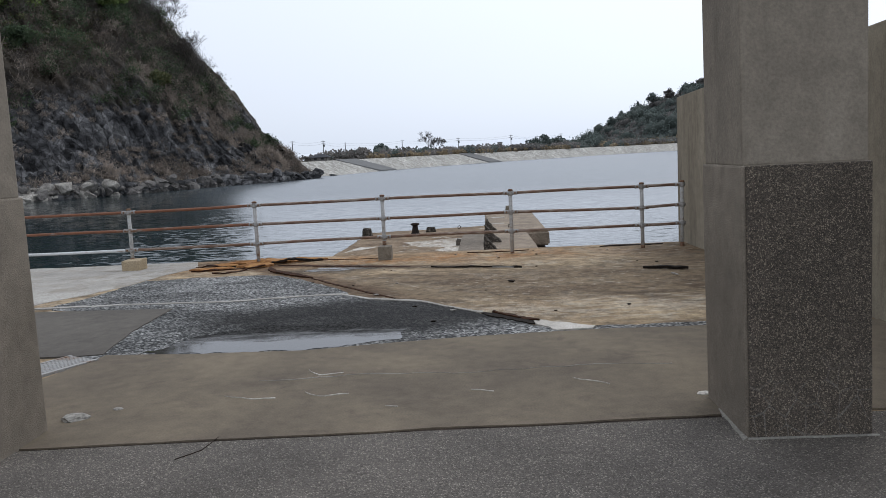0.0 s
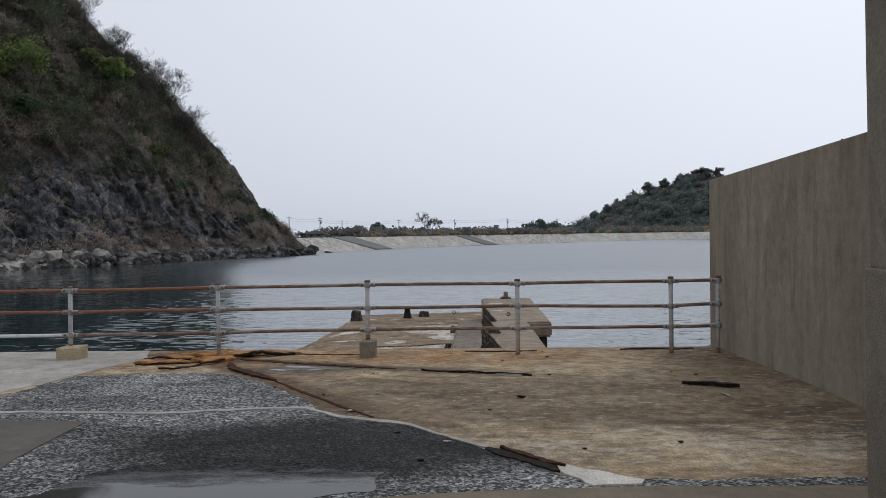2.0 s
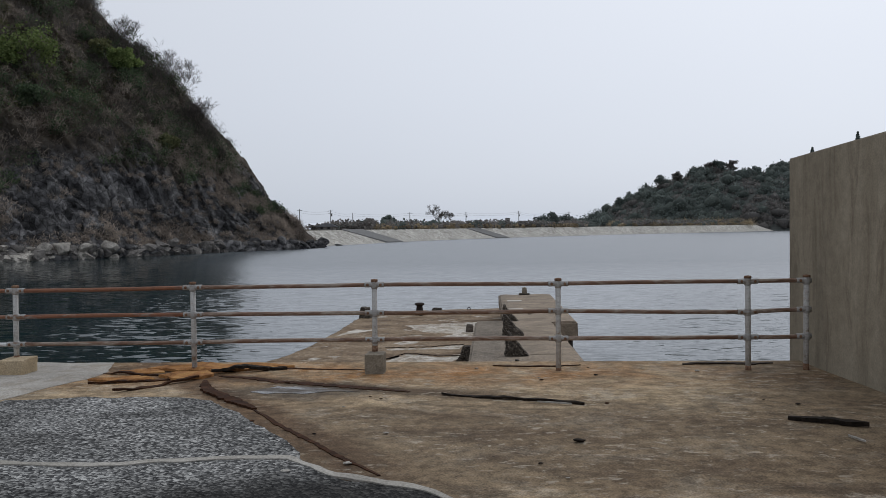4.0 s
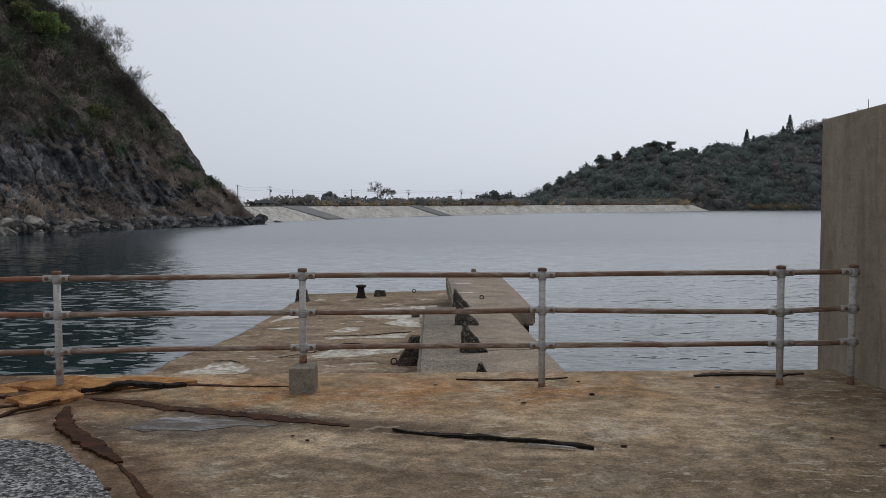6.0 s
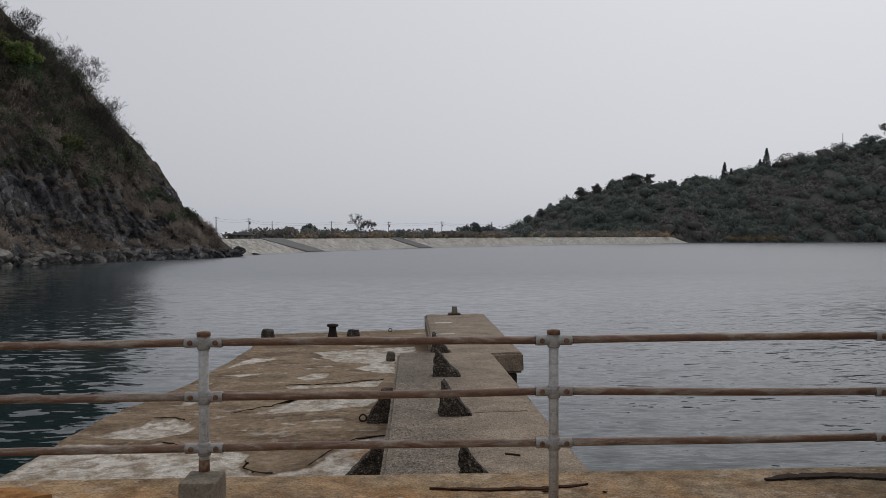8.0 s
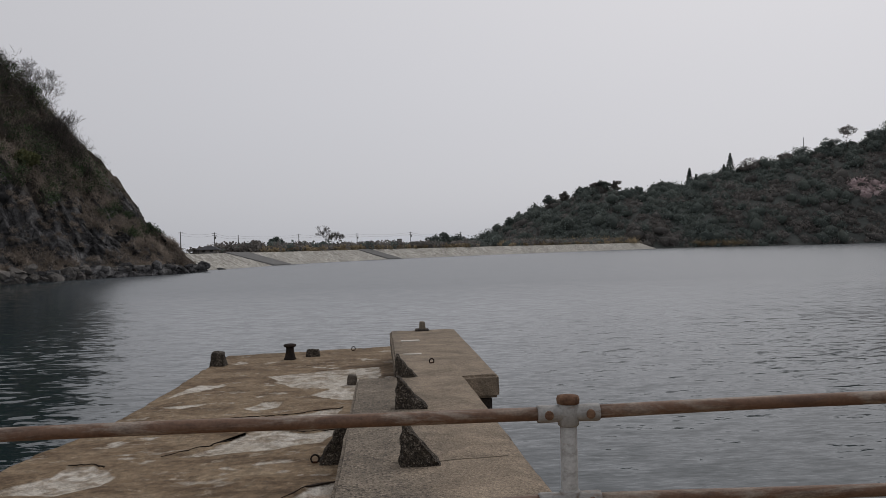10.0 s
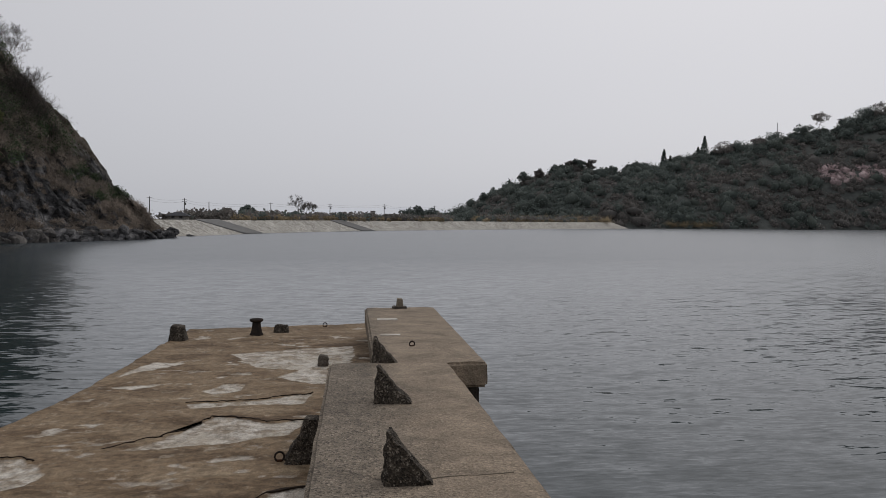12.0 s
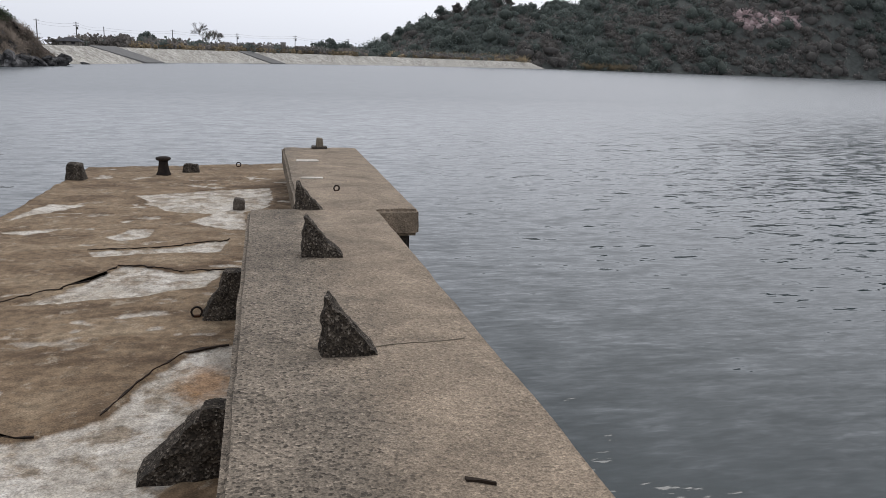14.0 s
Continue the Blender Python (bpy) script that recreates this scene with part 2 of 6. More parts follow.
def make_roughcast():
    k = Mat("dark_roughcast", 0.92)
    grey = k.node("ShaderNodeSeparateXYZ", ((0, k.cells(210, out="Color")),)).outputs[0]
    c = k.ramp(grey, (0.0, (0.045, 0.038, 0.032)), (0.4, (0.088, 0.075, 0.061)), (0.75, (0.108, 0.090, 0.071)), (1.0, (0.31, 0.26, 0.195)))
    c = k.mix(0.4, c, k.ramp(k.noise(1.7, 6, 0.7), (0.35, 0.28), (0.65, 0.74)), "OVERLAY")
    veins = k.ramp(k.math("ADD", k.cells(10.0, "DISTANCE_TO_EDGE", vec=k.at(1, 1, 0.7)), k.math("MULTIPLY", k.noise(7, 5, 0.75), 0.16)), (0.085, 1.0), (0.115, 0.0))
    spread = k.math("MULTIPLY", k.ramp(k.noise(2.1, 4), (0.42, 0.0), (0.58, 1.0)), k.node("ShaderNodeMapRange", ((0, k.axis(2)), (1, 0.15), (2, 0.45), (3, 1.0), (4, 0.06))).outputs[0])
    c = k.mix(k.math("MULTIPLY", k.math("MULTIPLY", veins, spread), 0.28), c, (0.33, 0.32, 0.29))
    k.colour(c).bump(k.cells(210), 0.7, 0.006)
    return k.m


def make_jetty():
    k = Mat("eroded_jetty_concrete", 0.92)
    z = k.math("ADD", k.axis(2), k.math("MULTIPLY", k.noise(9, 5, 0.7), 0.010))
    upper = k.node("ShaderNodeMapRange", ((0, z), (1, -1.822), (2, -1.808))).outputs[0]
    brown = k.ramp(k.noise(0.9, 6, 0.66, k.at(1, 1.6, 1), 0.5), (0.33, (0.086, 0.055, 0.031)), (0.5, (0.180, 0.127, 0.078)), (0.68, (0.262, 0.200, 0.132)))
    brown = k.mix(k.ramp(k.noise(3.5, 6, 0.75), (0.57, 0.0), (0.65, 0.6)), brown, (0.33, 0.285, 0.22))
    white = k.ramp(k.noise(1.6, 6, 0.62), (0.33, (0.34, 0.30, 0.245)), (0.5, (0.45, 0.415, 0.36)), (0.68, (0.55, 0.52, 0.47)))
    white = k.mix(k.ramp(k.noise(2.6, 7, 0.66, None, 0.4), (0.48, 0.0), (0.60, 0.85)), white, (0.21, 0.165, 0.115))
    rusty = k.node("ShaderNodeVectorMath", ((0, k.at(1.0, 0.6, 0)), (1, (0.55, 4.6, 0))), operation="DISTANCE").outputs["Value"]
    rusty = k.ramp(k.math("ADD", rusty, k.math("MULTIPLY", k.noise(4.0, 5, 0.7), 0.5)), (0.36, 1.0), (0.62, 0.0))
    white = k.mix(k.math("MULTIPLY", rusty, 0.75), white, (0.36, 0.19, 0.075))
    c = k.mix(upper, white, brown)
    fine = k.noise(55, 4, 0.65)
    c = k.mix(0.45, c, k.ramp(fine, (0.34, 0.10), (0.5, 0.5), (0.68, 0.90)), "OVERLAY")
    c = k.mix(0.5, c, k.ramp(k.noise(9, 5, 0.72), (0.34, 0.14), (0.66, 0.86)), "OVERLAY")
    k.colour(c).bump(k.noise(8, 6, 0.7), 0.6, 0.03).bump(fine, 0.55, 0.006)
    return k.m


def make_rust(name, bright, mid, dark, rough=0.88, scale=9.0):
    k = Mat(name, rough, spec=0.12)
    c = k.ramp(k.noise(scale, 6, 0.7, None, 0.6), (0.30, dark), (0.5, mid), (0.70, bright))
    c = k.mix(0.4, c, k.ramp(k.noise(80, 3), (0.3, 0.15), (0.7, 0.85)), "OVERLAY")
    k.colour(c).bump(k.noise(45, 5, 0.7), 0.6, 0.006)
    return k.m


def make_pipe(name, paint, worn, rust_, at=0.5):
    k = Mat(name, 0.6, spec=0.4)
    v = k.at(1.2, 6, 6)
    c = k.mix(k.ramp(k.noise(2.2, 6, 0.7, v, 0.5), (at - 0.06, 0.0), (at + 0.06, 1.0)), paint, rust_)
    c = k.mix(k.ramp(k.noise(7, 5, 0.7, v), (0.5, 0.0), (0.62, 0.6)), c, worn)
    c = k.mix(0.3, c, k.ramp(k.noise(90, 3), (0.3, 0.2), (0.7, 0.8)), "OVERLAY")
    k.colour(c).bump(k.noise(60, 4, 0.7), 0.35, 0.003)
    return k.m


def make_rock(name, dark, mid, light, scale=0.5, bump=1.0):
    k = Mat(name, 0.93)
    c = k.ramp(k.noise(scale, 8, 0.7, k.at(1, 1, 0.8), 0.6), (0.34, dark), (0.52, mid), (0.70, light))
    c = k.mix(0.55, c, k.ramp(k.noise(scale * 7, 6, 0.75), (0.3, 0.1), (0.7, 0.9)), "OVERLAY")
    k.colour(c).bump(k.noise(scale * 3, 8, 0.75), bump, 0.6)
    return k.m


def make_leaf(name, dark, light, through_=0.0):
    k = Mat(name, 0.75, spec=0.2)
    c = k.mix(k.island(), dark, light)
    c = k.mix(0.5, c, k.ramp(k.noise(0.22, 3, 0.6), (0.33, 0.25), (0.67, 0.78)), "OVERLAY")
    c = k.mix(0.55, c, k.ramp(k.noise(0.07, 4, 0.65), (0.36, 0.15), (0.64, 0.82)), "OVERLAY")
    k.colour(c)
    leaf = k.node("ShaderNodeBsdfTranslucent", (("Color", c),))
    blend = k.node("ShaderNodeMixShader", ((0, 0.35), (1, k.b.outputs[0]), (2, leaf.outputs[0])))
    k.t.links.new(blend.outputs[0], k.t.nodes["Material Output"].inputs["Surface"])
    return k.m


def make_canopy(name, dark, light, f=1.0):
    k = Mat(name, 0.85, spec=0.15)
    c = k.mix(k.island(), dark, light)
    tuft = k.noise(0.9 * f, 5, 0.75)
    c = k.mix(0.35, c, k.ramp(tuft, (0.36, 0.2), (0.64, 0.8)), "OVERLAY")
    c = k.mix(0.5, c, k.ramp(k.noise(0.04 * f, 4, 0.65), (0.35, 0.25), (0.65, 0.75)), "OVERLAY")
    k.colour(c).bump(tuft, 0.5, 0.6 / f)
    return k.m


def make_water():
    k = Mat("sea_water", 0.07, spec=0.5)
    k.b.inputs["IOR"].default_value = 1.333
    k.b.inputs["Roughness"].default_value = 0.035
    k.colour(k.ramp(k.noise(0.03, 3), (0.35, (0.005, 0.016, 0.019)), (0.65, (0.009, 0.022, 0.026))))
    calm = k.ramp(k.noise(0.022, 4, 0.6, k.at(0.35, 1.9, 1)), (0.36, 0.82), (0.64, 1.0))
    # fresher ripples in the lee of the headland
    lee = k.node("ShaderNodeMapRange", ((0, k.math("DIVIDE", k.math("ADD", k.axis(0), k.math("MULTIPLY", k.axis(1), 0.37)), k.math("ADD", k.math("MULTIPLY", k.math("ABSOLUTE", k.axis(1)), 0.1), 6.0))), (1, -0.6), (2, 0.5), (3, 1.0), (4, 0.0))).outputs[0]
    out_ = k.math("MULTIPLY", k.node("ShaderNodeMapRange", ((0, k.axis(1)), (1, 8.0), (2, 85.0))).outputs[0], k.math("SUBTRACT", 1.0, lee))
    # base colour paled out in the bay to stand in for reflected sky
    sky_tint = k.mix(out_, k.ramp(k.noise(0.03, 3), (0.35, (0.006, 0.018, 0.021)), (0.65, (0.010, 0.024, 0.028))), (0.105, 0.120, 0.132))
    k.colour(sky_tint)
    k.rough(k.math("ADD", k.math("SUBTRACT", 0.06, k.math("MULTIPLY", lee, 0.045)), k.math("MULTIPLY", out_, 0.20)))
    offing = k.node("ShaderNodeMapRange", ((0, k.axis(1)), (1, 10.0), (2, 70.0), (3, 1.0), (4, 0.5))).outputs[0]
    open_ = k.math("SUBTRACT", 0.62, k.math("MULTIPLY", out_, 0.32))
    amp_long = k.math("MULTIPLY", calm, k.math("SUBTRACT", open_, k.math("MULTIPLY", lee, 0.42)))
    amp_short = k.math("MULTIPLY", calm, k.math("SUBTRACT", open_, k.math("MULTIPLY", lee, 0.55)))
    # steep little faces turned to the quay in the dark water of the lee
    crests = k.noise(1.75, 2.5, 0.55, k.at(0.55, 1.25, 1), 0.7)
    crests = k.ramp(k.math("ADD", crests, k.math("MULTIPLY", k.math("SUBTRACT", k.noise(0.12, 3), 0.5), 0.25)), (0.52, 0.0), (0.60, 1.0))
    crests = k.math("MULTIPLY", k.math("MULTIPLY", crests, lee), k.math("MULTIPLY", offing, -0.20))

    def slope(scale, detail, sx, sy):
        n = k.node("ShaderNodeTexNoise", (("Vector", k.at(sx, sy, 1)), ("Scale", scale), ("Detail", detail), ("Roughness", 0.55), ("Distortion", 0.6)))
        return k.node("ShaderNodeVectorMath", ((0, n.outputs["Color"]), (1, (0.5, 0.5, 0.5))), operation="SUBTRACT").outputs[0]

    def scaled(v, a):
        return k.node("ShaderNodeVectorMath", ((0, v), ("Scale", a)), operation="SCALE").outputs[0]

    both_ = k.node("ShaderNodeVectorMath", ((0, scaled(slope(2.2, 1.5, 0.42, 1.25), amp_long)), (1, scaled(slope(8.5, 2, 0.40, 1.5), amp_short))), operation="ADD").outputs[0]
    peaky = k.node("ShaderNodeVectorMath", ((0, both_),), operation="ABSOLUTE").outputs[0]
    sharp_ = k.node("ShaderNodeVectorMath", ((0, both_), (1, peaky)), operation="MULTIPLY").outputs[0]
    sharp_ = k.node("ShaderNodeVectorMath", ((0, sharp_), ("Scale", 1.3)), operation="SCALE").outputs[0]
    both_ = k.node("ShaderNodeVectorMath", ((0, both_), (1, sharp_)), operation="ADD").outputs[0]
    tilt = k.node("ShaderNodeVectorMath", ((0, both_), (1, (0.26, 0.46, 0.0))), operation="MULTIPLY").outputs[0]
    # wind-driven wavelets lean towards the quay out in the bay
    lean = k.node("ShaderNodeCombineXYZ", ((1, k.math("ADD", crests, k.math("MULTIPLY", out_, -0.105))), (2, 1.0))).outputs[0]
    nrm = k.node("ShaderNodeVectorMath", ((0, tilt), (1, lean)), operation="ADD").outputs[0]
    nrm = k.node("ShaderNodeVectorMath", ((0, nrm),), operation="NORMALIZE").outputs[0]
    k.t.links.new(nrm, k.b.inputs["Normal"])
    return k.m


M_DECK = make_deck()
M_GRAVEL = make_gravel("grey_gravel_asphalt")
M_AGG = make_aggregate("exposed_aggregate_paving", (0.108, 0.096, 0.083), (0.050, 0.044, 0.038), (0.30, 0.27, 0.23), 170.0)
M_SLAB = concrete("smooth_brown_slab", (0.106, 0.086, 0.064), (0.142, 0.116, 0.083), (0.180, 0.147, 0.103), stain=(0.084, 0.066, 0.052), grit=90, gritty=0.2, bump=0.25).m
M_SLAB2 = concrete("smooth_grey_slab", (0.078, 0.070, 0.060), (0.098, 0.088, 0.075), (0.122, 0.110, 0.094), stain=(0.060, 0.054, 0.047), grit=90, gritty=0.2, bump=0.25).m
M_PALE = concrete("pale_quay_concrete", (0.270, 0.257, 0.230), (0.324, 0.306, 0.275), (0.387, 0.369, 0.333), stain=(0.20, 0.165, 0.12), stain_at=0.50, gritty=0.35, bump=0.4).m
M_LINE = concrete("pale_mortar", (0.240, 0.228, 0.200), (0.304, 0.288, 0.256), (0.384, 0.368, 0.336), stain=(0.128, 0.116, 0.096)).m
M_WHITE = concrete("white_scaled_concrete", (0.40, 0.37, 0.32), (0.5, 0.47, 0.42), (0.6, 0.57, 0.52), stain=(0.26, 0.22, 0.17)).m
M_JETTY = make_jetty()


def make_parapet():
    k = Mat("parapet_concrete", 0.92)
    side = k.math("ADD", k.axis(0), k.math("MULTIPLY", k.noise(1.1, 5, 0.65), 1.1))
    lane = k.node("ShaderNodeMapRange", ((0, side), (1, 2.05), (2, 2.65))).outputs[0]
    c = k.mix(lane, (0.172, 0.144, 0.112), (0.240, 0.192, 0.142))
    c = k.mix(0.55, c, k.ramp(k.noise(1.6, 6, 0.7, None, 0.6), (0.33, 0.22), (0.67, 0.80)), "OVERLAY")
    stones = k.node("ShaderNodeSeparateXYZ", ((0, k.cells(46, out="Color")),)).outputs[0]
    c = k.mix(k.math("SUBTRACT", 0.80, k.math("MULTIPLY", lane, 0.38)), c, k.ramp(stones, (0.0, 0.08), (0.3, 0.46), (0.85, 0.58), (1.0, 0.92)), "OVERLAY")
    pits = k.ramp(k.cells(24), (0.16, 0.0), (0.28, 1.0))
    pock = k.math("MULTIPLY", k.math("SUBTRACT", 1.0, pits), k.math("SUBTRACT", 1.0, k.math("MULTIPLY", lane, 0.65)))
    pock = k.math("MULTIPLY", pock, k.ramp(k.noise(2.2, 4), (0.34, 0.0), (0.54, 1.0)))
    c = k.mix(k.math("MULTIPLY", pock, 0.8), c, (0.035, 0.029, 0.023))
    c = k.mix(0.45, c, k.ramp(k.noise(85, 2), (0.34, 0.1), (0.66, 0.9)), "OVERLAY")
    k.colour(c).bump(k.math("SUBTRACT", k.noise(9, 5, 0.7), k.math("MULTIPLY", pock, 0.5)), 0.7, 0.03).bump(k.cells(46), 0.6, 0.012)
    return k.m


M_PARA = make_parapet()
M_WALL = concrete("flood_wall_concrete", (0.205, 0.177, 0.132), (0.275, 0.240, 0.180), (0.345, 0.303, 0.232), stain=(0.140, 0.115, 0.083), stain_at=0.52, stretch=(1.6, 1.6, 0.32), gritty=0.15, bump=0.3).m
M_PLINTH = concrete("plinth_render", (0.168, 0.143, 0.112), (0.212, 0.182, 0.143), (0.262, 0.226, 0.180), stain=(0.128, 0.107, 0.084), grit=150, gritty=0.35, bump=0.8).m
M_PILLAR = concrete("pillar_render", (0.190, 0.164, 0.132), (0.240, 0.209, 0.166), (0.310, 0.272, 0.218), stain=(0.135, 0.114, 0.090), stretch=(1.6, 1.6, 0.4), gritty=0.15, bump=0.5).m
M_ROUGH = make_roughcast()
M_BLOCK = concrete("footing_concrete", (0.150, 0.128, 0.098), (0.205, 0.178, 0.138), (0.27, 0.238, 0.188), stain=(0.080, 0.062, 0.045), stain_at=0.5).m
M_YELLOW = concrete("ochre_footing_concrete", (0.30, 0.235, 0.145), (0.37, 0.29, 0.185), (0.43, 0.35, 0.24), stain=(0.24, 0.18, 0.11)).m
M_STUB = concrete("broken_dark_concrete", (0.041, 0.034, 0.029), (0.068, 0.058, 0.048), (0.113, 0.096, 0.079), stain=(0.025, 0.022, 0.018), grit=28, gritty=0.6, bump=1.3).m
k_ = Mat("coarse_dark_concrete", 0.95)
g_ = k_.node("ShaderNodeSeparateXYZ", ((0, k_.cells(62, out="Color")),)).outputs[0]
c_ = k_.ramp(g_, (0.0, (0.018, 0.015, 0.012)), (0.55, (0.055, 0.045, 0.035)), (0.85, (0.095, 0.079, 0.062)), (1.0, (0.23, 0.20, 0.165)))
c_ = k_.mix(0.6, c_, k_.ramp(k_.noise(6, 6, 0.7), (0.32, 0.12), (0.68, 0.88)), "OVERLAY")
k_.colour(c_).bump(k_.cells(62), 1.0, 0.014).bump(k_.noise(14, 5, 0.7), 0.8, 0.04)
M_COARSE = k_.m
M_ORANGE = make_rust("orange_rusted_steel", (0.44, 0.25, 0.095), (0.29, 0.14, 0.052), (0.09, 0.042, 0.02), scale=5.0)
M_RUST = make_rust("dark_rusted_steel", (0.078, 0.033, 0.015), (0.040, 0.018, 0.009), (0.012, 0.007, 0.005))
M_BLACK = make_rust("black_rotten_timber", (0.035, 0.025, 0.018), (0.017, 0.013, 0.010), (0.007, 0.006, 0.005), scale=20)
M_IRON = make_rust("black_iron", (0.05, 0.034, 0.026), (0.024, 0.019, 0.017), (0.012, 0.011, 0.011))
M_RAIL = make_pipe("rusted_rail_pipe", (0.165, 0.094, 0.060), (0.085, 0.050, 0.036), (0.30, 0.25, 0.205), 0.54)
M_RAILRED = make_pipe("red_rusted_rail_pipe", (0.204, 0.083, 0.041), (0.076, 0.034, 0.022), (0.255, 0.235, 0.204), 0.62)
M_RAILWHITE = make_pipe("white_painted_pipe", (0.62, 0.63, 0.63), (0.45, 0.44, 0.42), (0.25, 0.13, 0.07), 0.66)
M_POST = make_pipe("worn_galvanised_post", (0.43, 0.425, 0.41), (0.237, 0.225, 0.206), (0.213, 0.134, 0.079), 0.63)
M_CLAMP = make_pipe("galvanised_fitting", (0.316, 0.312, 0.302), (0.201, 0.187, 0.168), (0.175, 0.101, 0.057), 0.6)
M_CAP = make_rust("rusted_cap", (0.26, 0.17, 0.11), (0.17, 0.10, 0.065), (0.09, 0.05, 0.035), scale=25)
M_CRACK = make_rust("dark_crack", (0.05, 0.036, 0.026), (0.030, 0.022, 0.017), (0.014, 0.011, 0.009))


def make_cliff():
    k = Mat("cliff_rock", 0.93)
    c = k.ramp(k.noise(0.22, 8, 0.72, k.at(1, 1, 1.3), 0.8), (0.34, (0.026, 0.026, 0.028)), (0.52, (0.108, 0.107, 0.110)), (0.70, (0.27, 0.265, 0.258)))
    c = k.mix(0.6, c, k.ramp(k.noise(1.1, 7, 0.75, k.at(1, 1, 0.7)), (0.33, 0.06), (0.67, 0.94)), "OVERLAY")
    tilted = k.node("ShaderNodeMapping", (("Vector", k.vec), ("Rotation", (0.3, 0.5, 0.2)), ("Scale", (1.0, 1.0, 0.6)))).outputs[0]
    slab_ = k.node("ShaderNodeSeparateXYZ", ((0, k.cells(0.75, out="Color", vec=tilted)),)).outputs[0]
    c = k.mix(0.7, c, k.ramp(slab_, (0.0, 0.16), (0.6, 0.5), (1.0, 0.86)), "OVERLAY")
    joint = k.ramp(k.cells(0.75, "DISTANCE_TO_EDGE", vec=tilted), (0.0, 0.25), (0.09, 1.0))
    c = k.mix(0.85, c, joint, "MULTIPLY")
    z = k.math("ADD", k.axis(2), k.math("MULTIPLY", k.noise(0.09, 5, 0.6), 34.0))
    litter = k.node("ShaderNodeMapRange", ((0, z), (1, 28.0), (2, 38.0))).outputs[0]
    c = k.mix(litter, c, k.ramp(k.noise(0.6, 6, 0.7), (0.35, (0.052, 0.043, 0.033)), (0.65, (0.115, 0.095, 0.072))))
    k.colour(c).bump(k.noise(0.7, 8, 0.75, k.at(1, 1, 1.2)), 1.0, 0.8)
    return k.m


M_CLIFF = make_cliff()
M_BOULDER = make_rock("shore_boulder", (0.072, 0.068, 0.065), (0.156, 0.146, 0.135), (0.273, 0.254, 0.231), 0.5, 0.7)
M_BOULDERP = make_rock("pale_shore_boulder", (0.202, 0.188, 0.168), (0.349, 0.326, 0.289), (0.484, 0.457, 0.410), 0.5, 0.7)
# far hill ground, with distance haze mixed into its colour
M_SOIL = make_rock("hazed_hill_soil", (0.044, 0.050, 0.048), (0.060, 0.066, 0.062), (0.078, 0.083, 0.076), 0.05, 0.3)
M_FIELD = make_rock("dry_field", (0.10, 0.09, 0.06), (0.15, 0.13, 0.085), (0.2, 0.17, 0.12), 0.02, 0.2)
M_BRUSH = make_leaf("brown_brush", (0.172, 0.146, 0.122), (0.370, 0.314, 0.264))
M_OLIVE = make_leaf("olive_scrub", (0.081, 0.092, 0.045), (0.186, 0.186, 0.092))
M_EVER = make_leaf("dark_evergreen", (0.043, 0.065, 0.038), (0.112, 0.151, 0.082))
M_FRESH = make_leaf("fresh_green_leaves", (0.105, 0.150, 0.050), (0.235, 0.290, 0.105))
M_TWIG = make_leaf("grey_twigs", (0.076, 0.068, 0.061), (0.153, 0.138, 0.122))
M_BARK = make_leaf("bark", (0.045, 0.038, 0.032), (0.07, 0.06, 0.05))
# far foliage, paled and blued so the colour itself carries the haze
M_FAREVER = make_leaf("hazed_evergreen", (0.112, 0.136, 0.130), (0.148, 0.174, 0.156))
M_FARBROWN = make_leaf("hazed_brown_wood", (0.152, 0.143, 0.136), (0.206, 0.190, 0.176))
M_REED = make_leaf("dry_reed", (0.20, 0.16, 0.105), (0.34, 0.28, 0.185))
M_CHERRY = make_leaf("cherry_blossom", (0.375, 0.294, 0.294), (0.550, 0.438, 0.444))
# same haze in the colour; these inner mounds are darker than the leaves
C_EVER = make_canopy("hazed_evergreen_canopy", (0.052, 0.064, 0.059), (0.064, 0.076, 0.067))
C_BROWN = make_canopy("hazed_leafless_canopy", (0.070, 0.068, 0.065), (0.084, 0.080, 0.075))
M_POLE = make_rock("pole_concrete", (0.09, 0.09, 0.09), (0.12, 0.12, 0.12), (0.15, 0.15, 0.15), 0.5, 0.1)
M_ROOF = make_rock("dark_roof_tile", (0.04, 0.042, 0.048), (0.06, 0.062, 0.07), (0.08, 0.082, 0.09), 1.5, 0.3)
M_HOUSE = make_rock("house_plaster", (0.20, 0.19, 0.18), (0.27, 0.26, 0.25), (0.33, 0.32, 0.31), 0.5, 0.1)
M_RAMP = concrete("grey_ramp_concrete", (0.13, 0.13, 0.128), (0.155, 0.155, 0.152), (0.18, 0.18, 0.177), gritty=0.15).m
M_WATER = make_water()


def make_embank():
    k = Mat("pale_rubble_facing", 0.93)
    grey = k.node("ShaderNodeSeparateXYZ", ((0, k.cells(1.1, out="Color")),)).outputs[0]
    c = k.ramp(grey, (0.0, (0.30, 0.285, 0.25)), (0.5, (0.42, 0.405, 0.365)), (1.0, (0.52, 0.505, 0.465)))
    c = k.mix(1.0, c, k.ramp(k.cells(1.1, "DISTANCE_TO_EDGE"), (0.0, 0.5), (0.08, 1.0)), "MULTIPLY")
    c = k.mix(0.4, c, k.ramp(k.noise(0.12, 5), (0.35, 0.35), (0.65, 0.65)), "OVERLAY")
    k.colour(c).bump(k.cells(1.1), 0.8, 0.3)
    return k.m


M_EMB = make_embank()


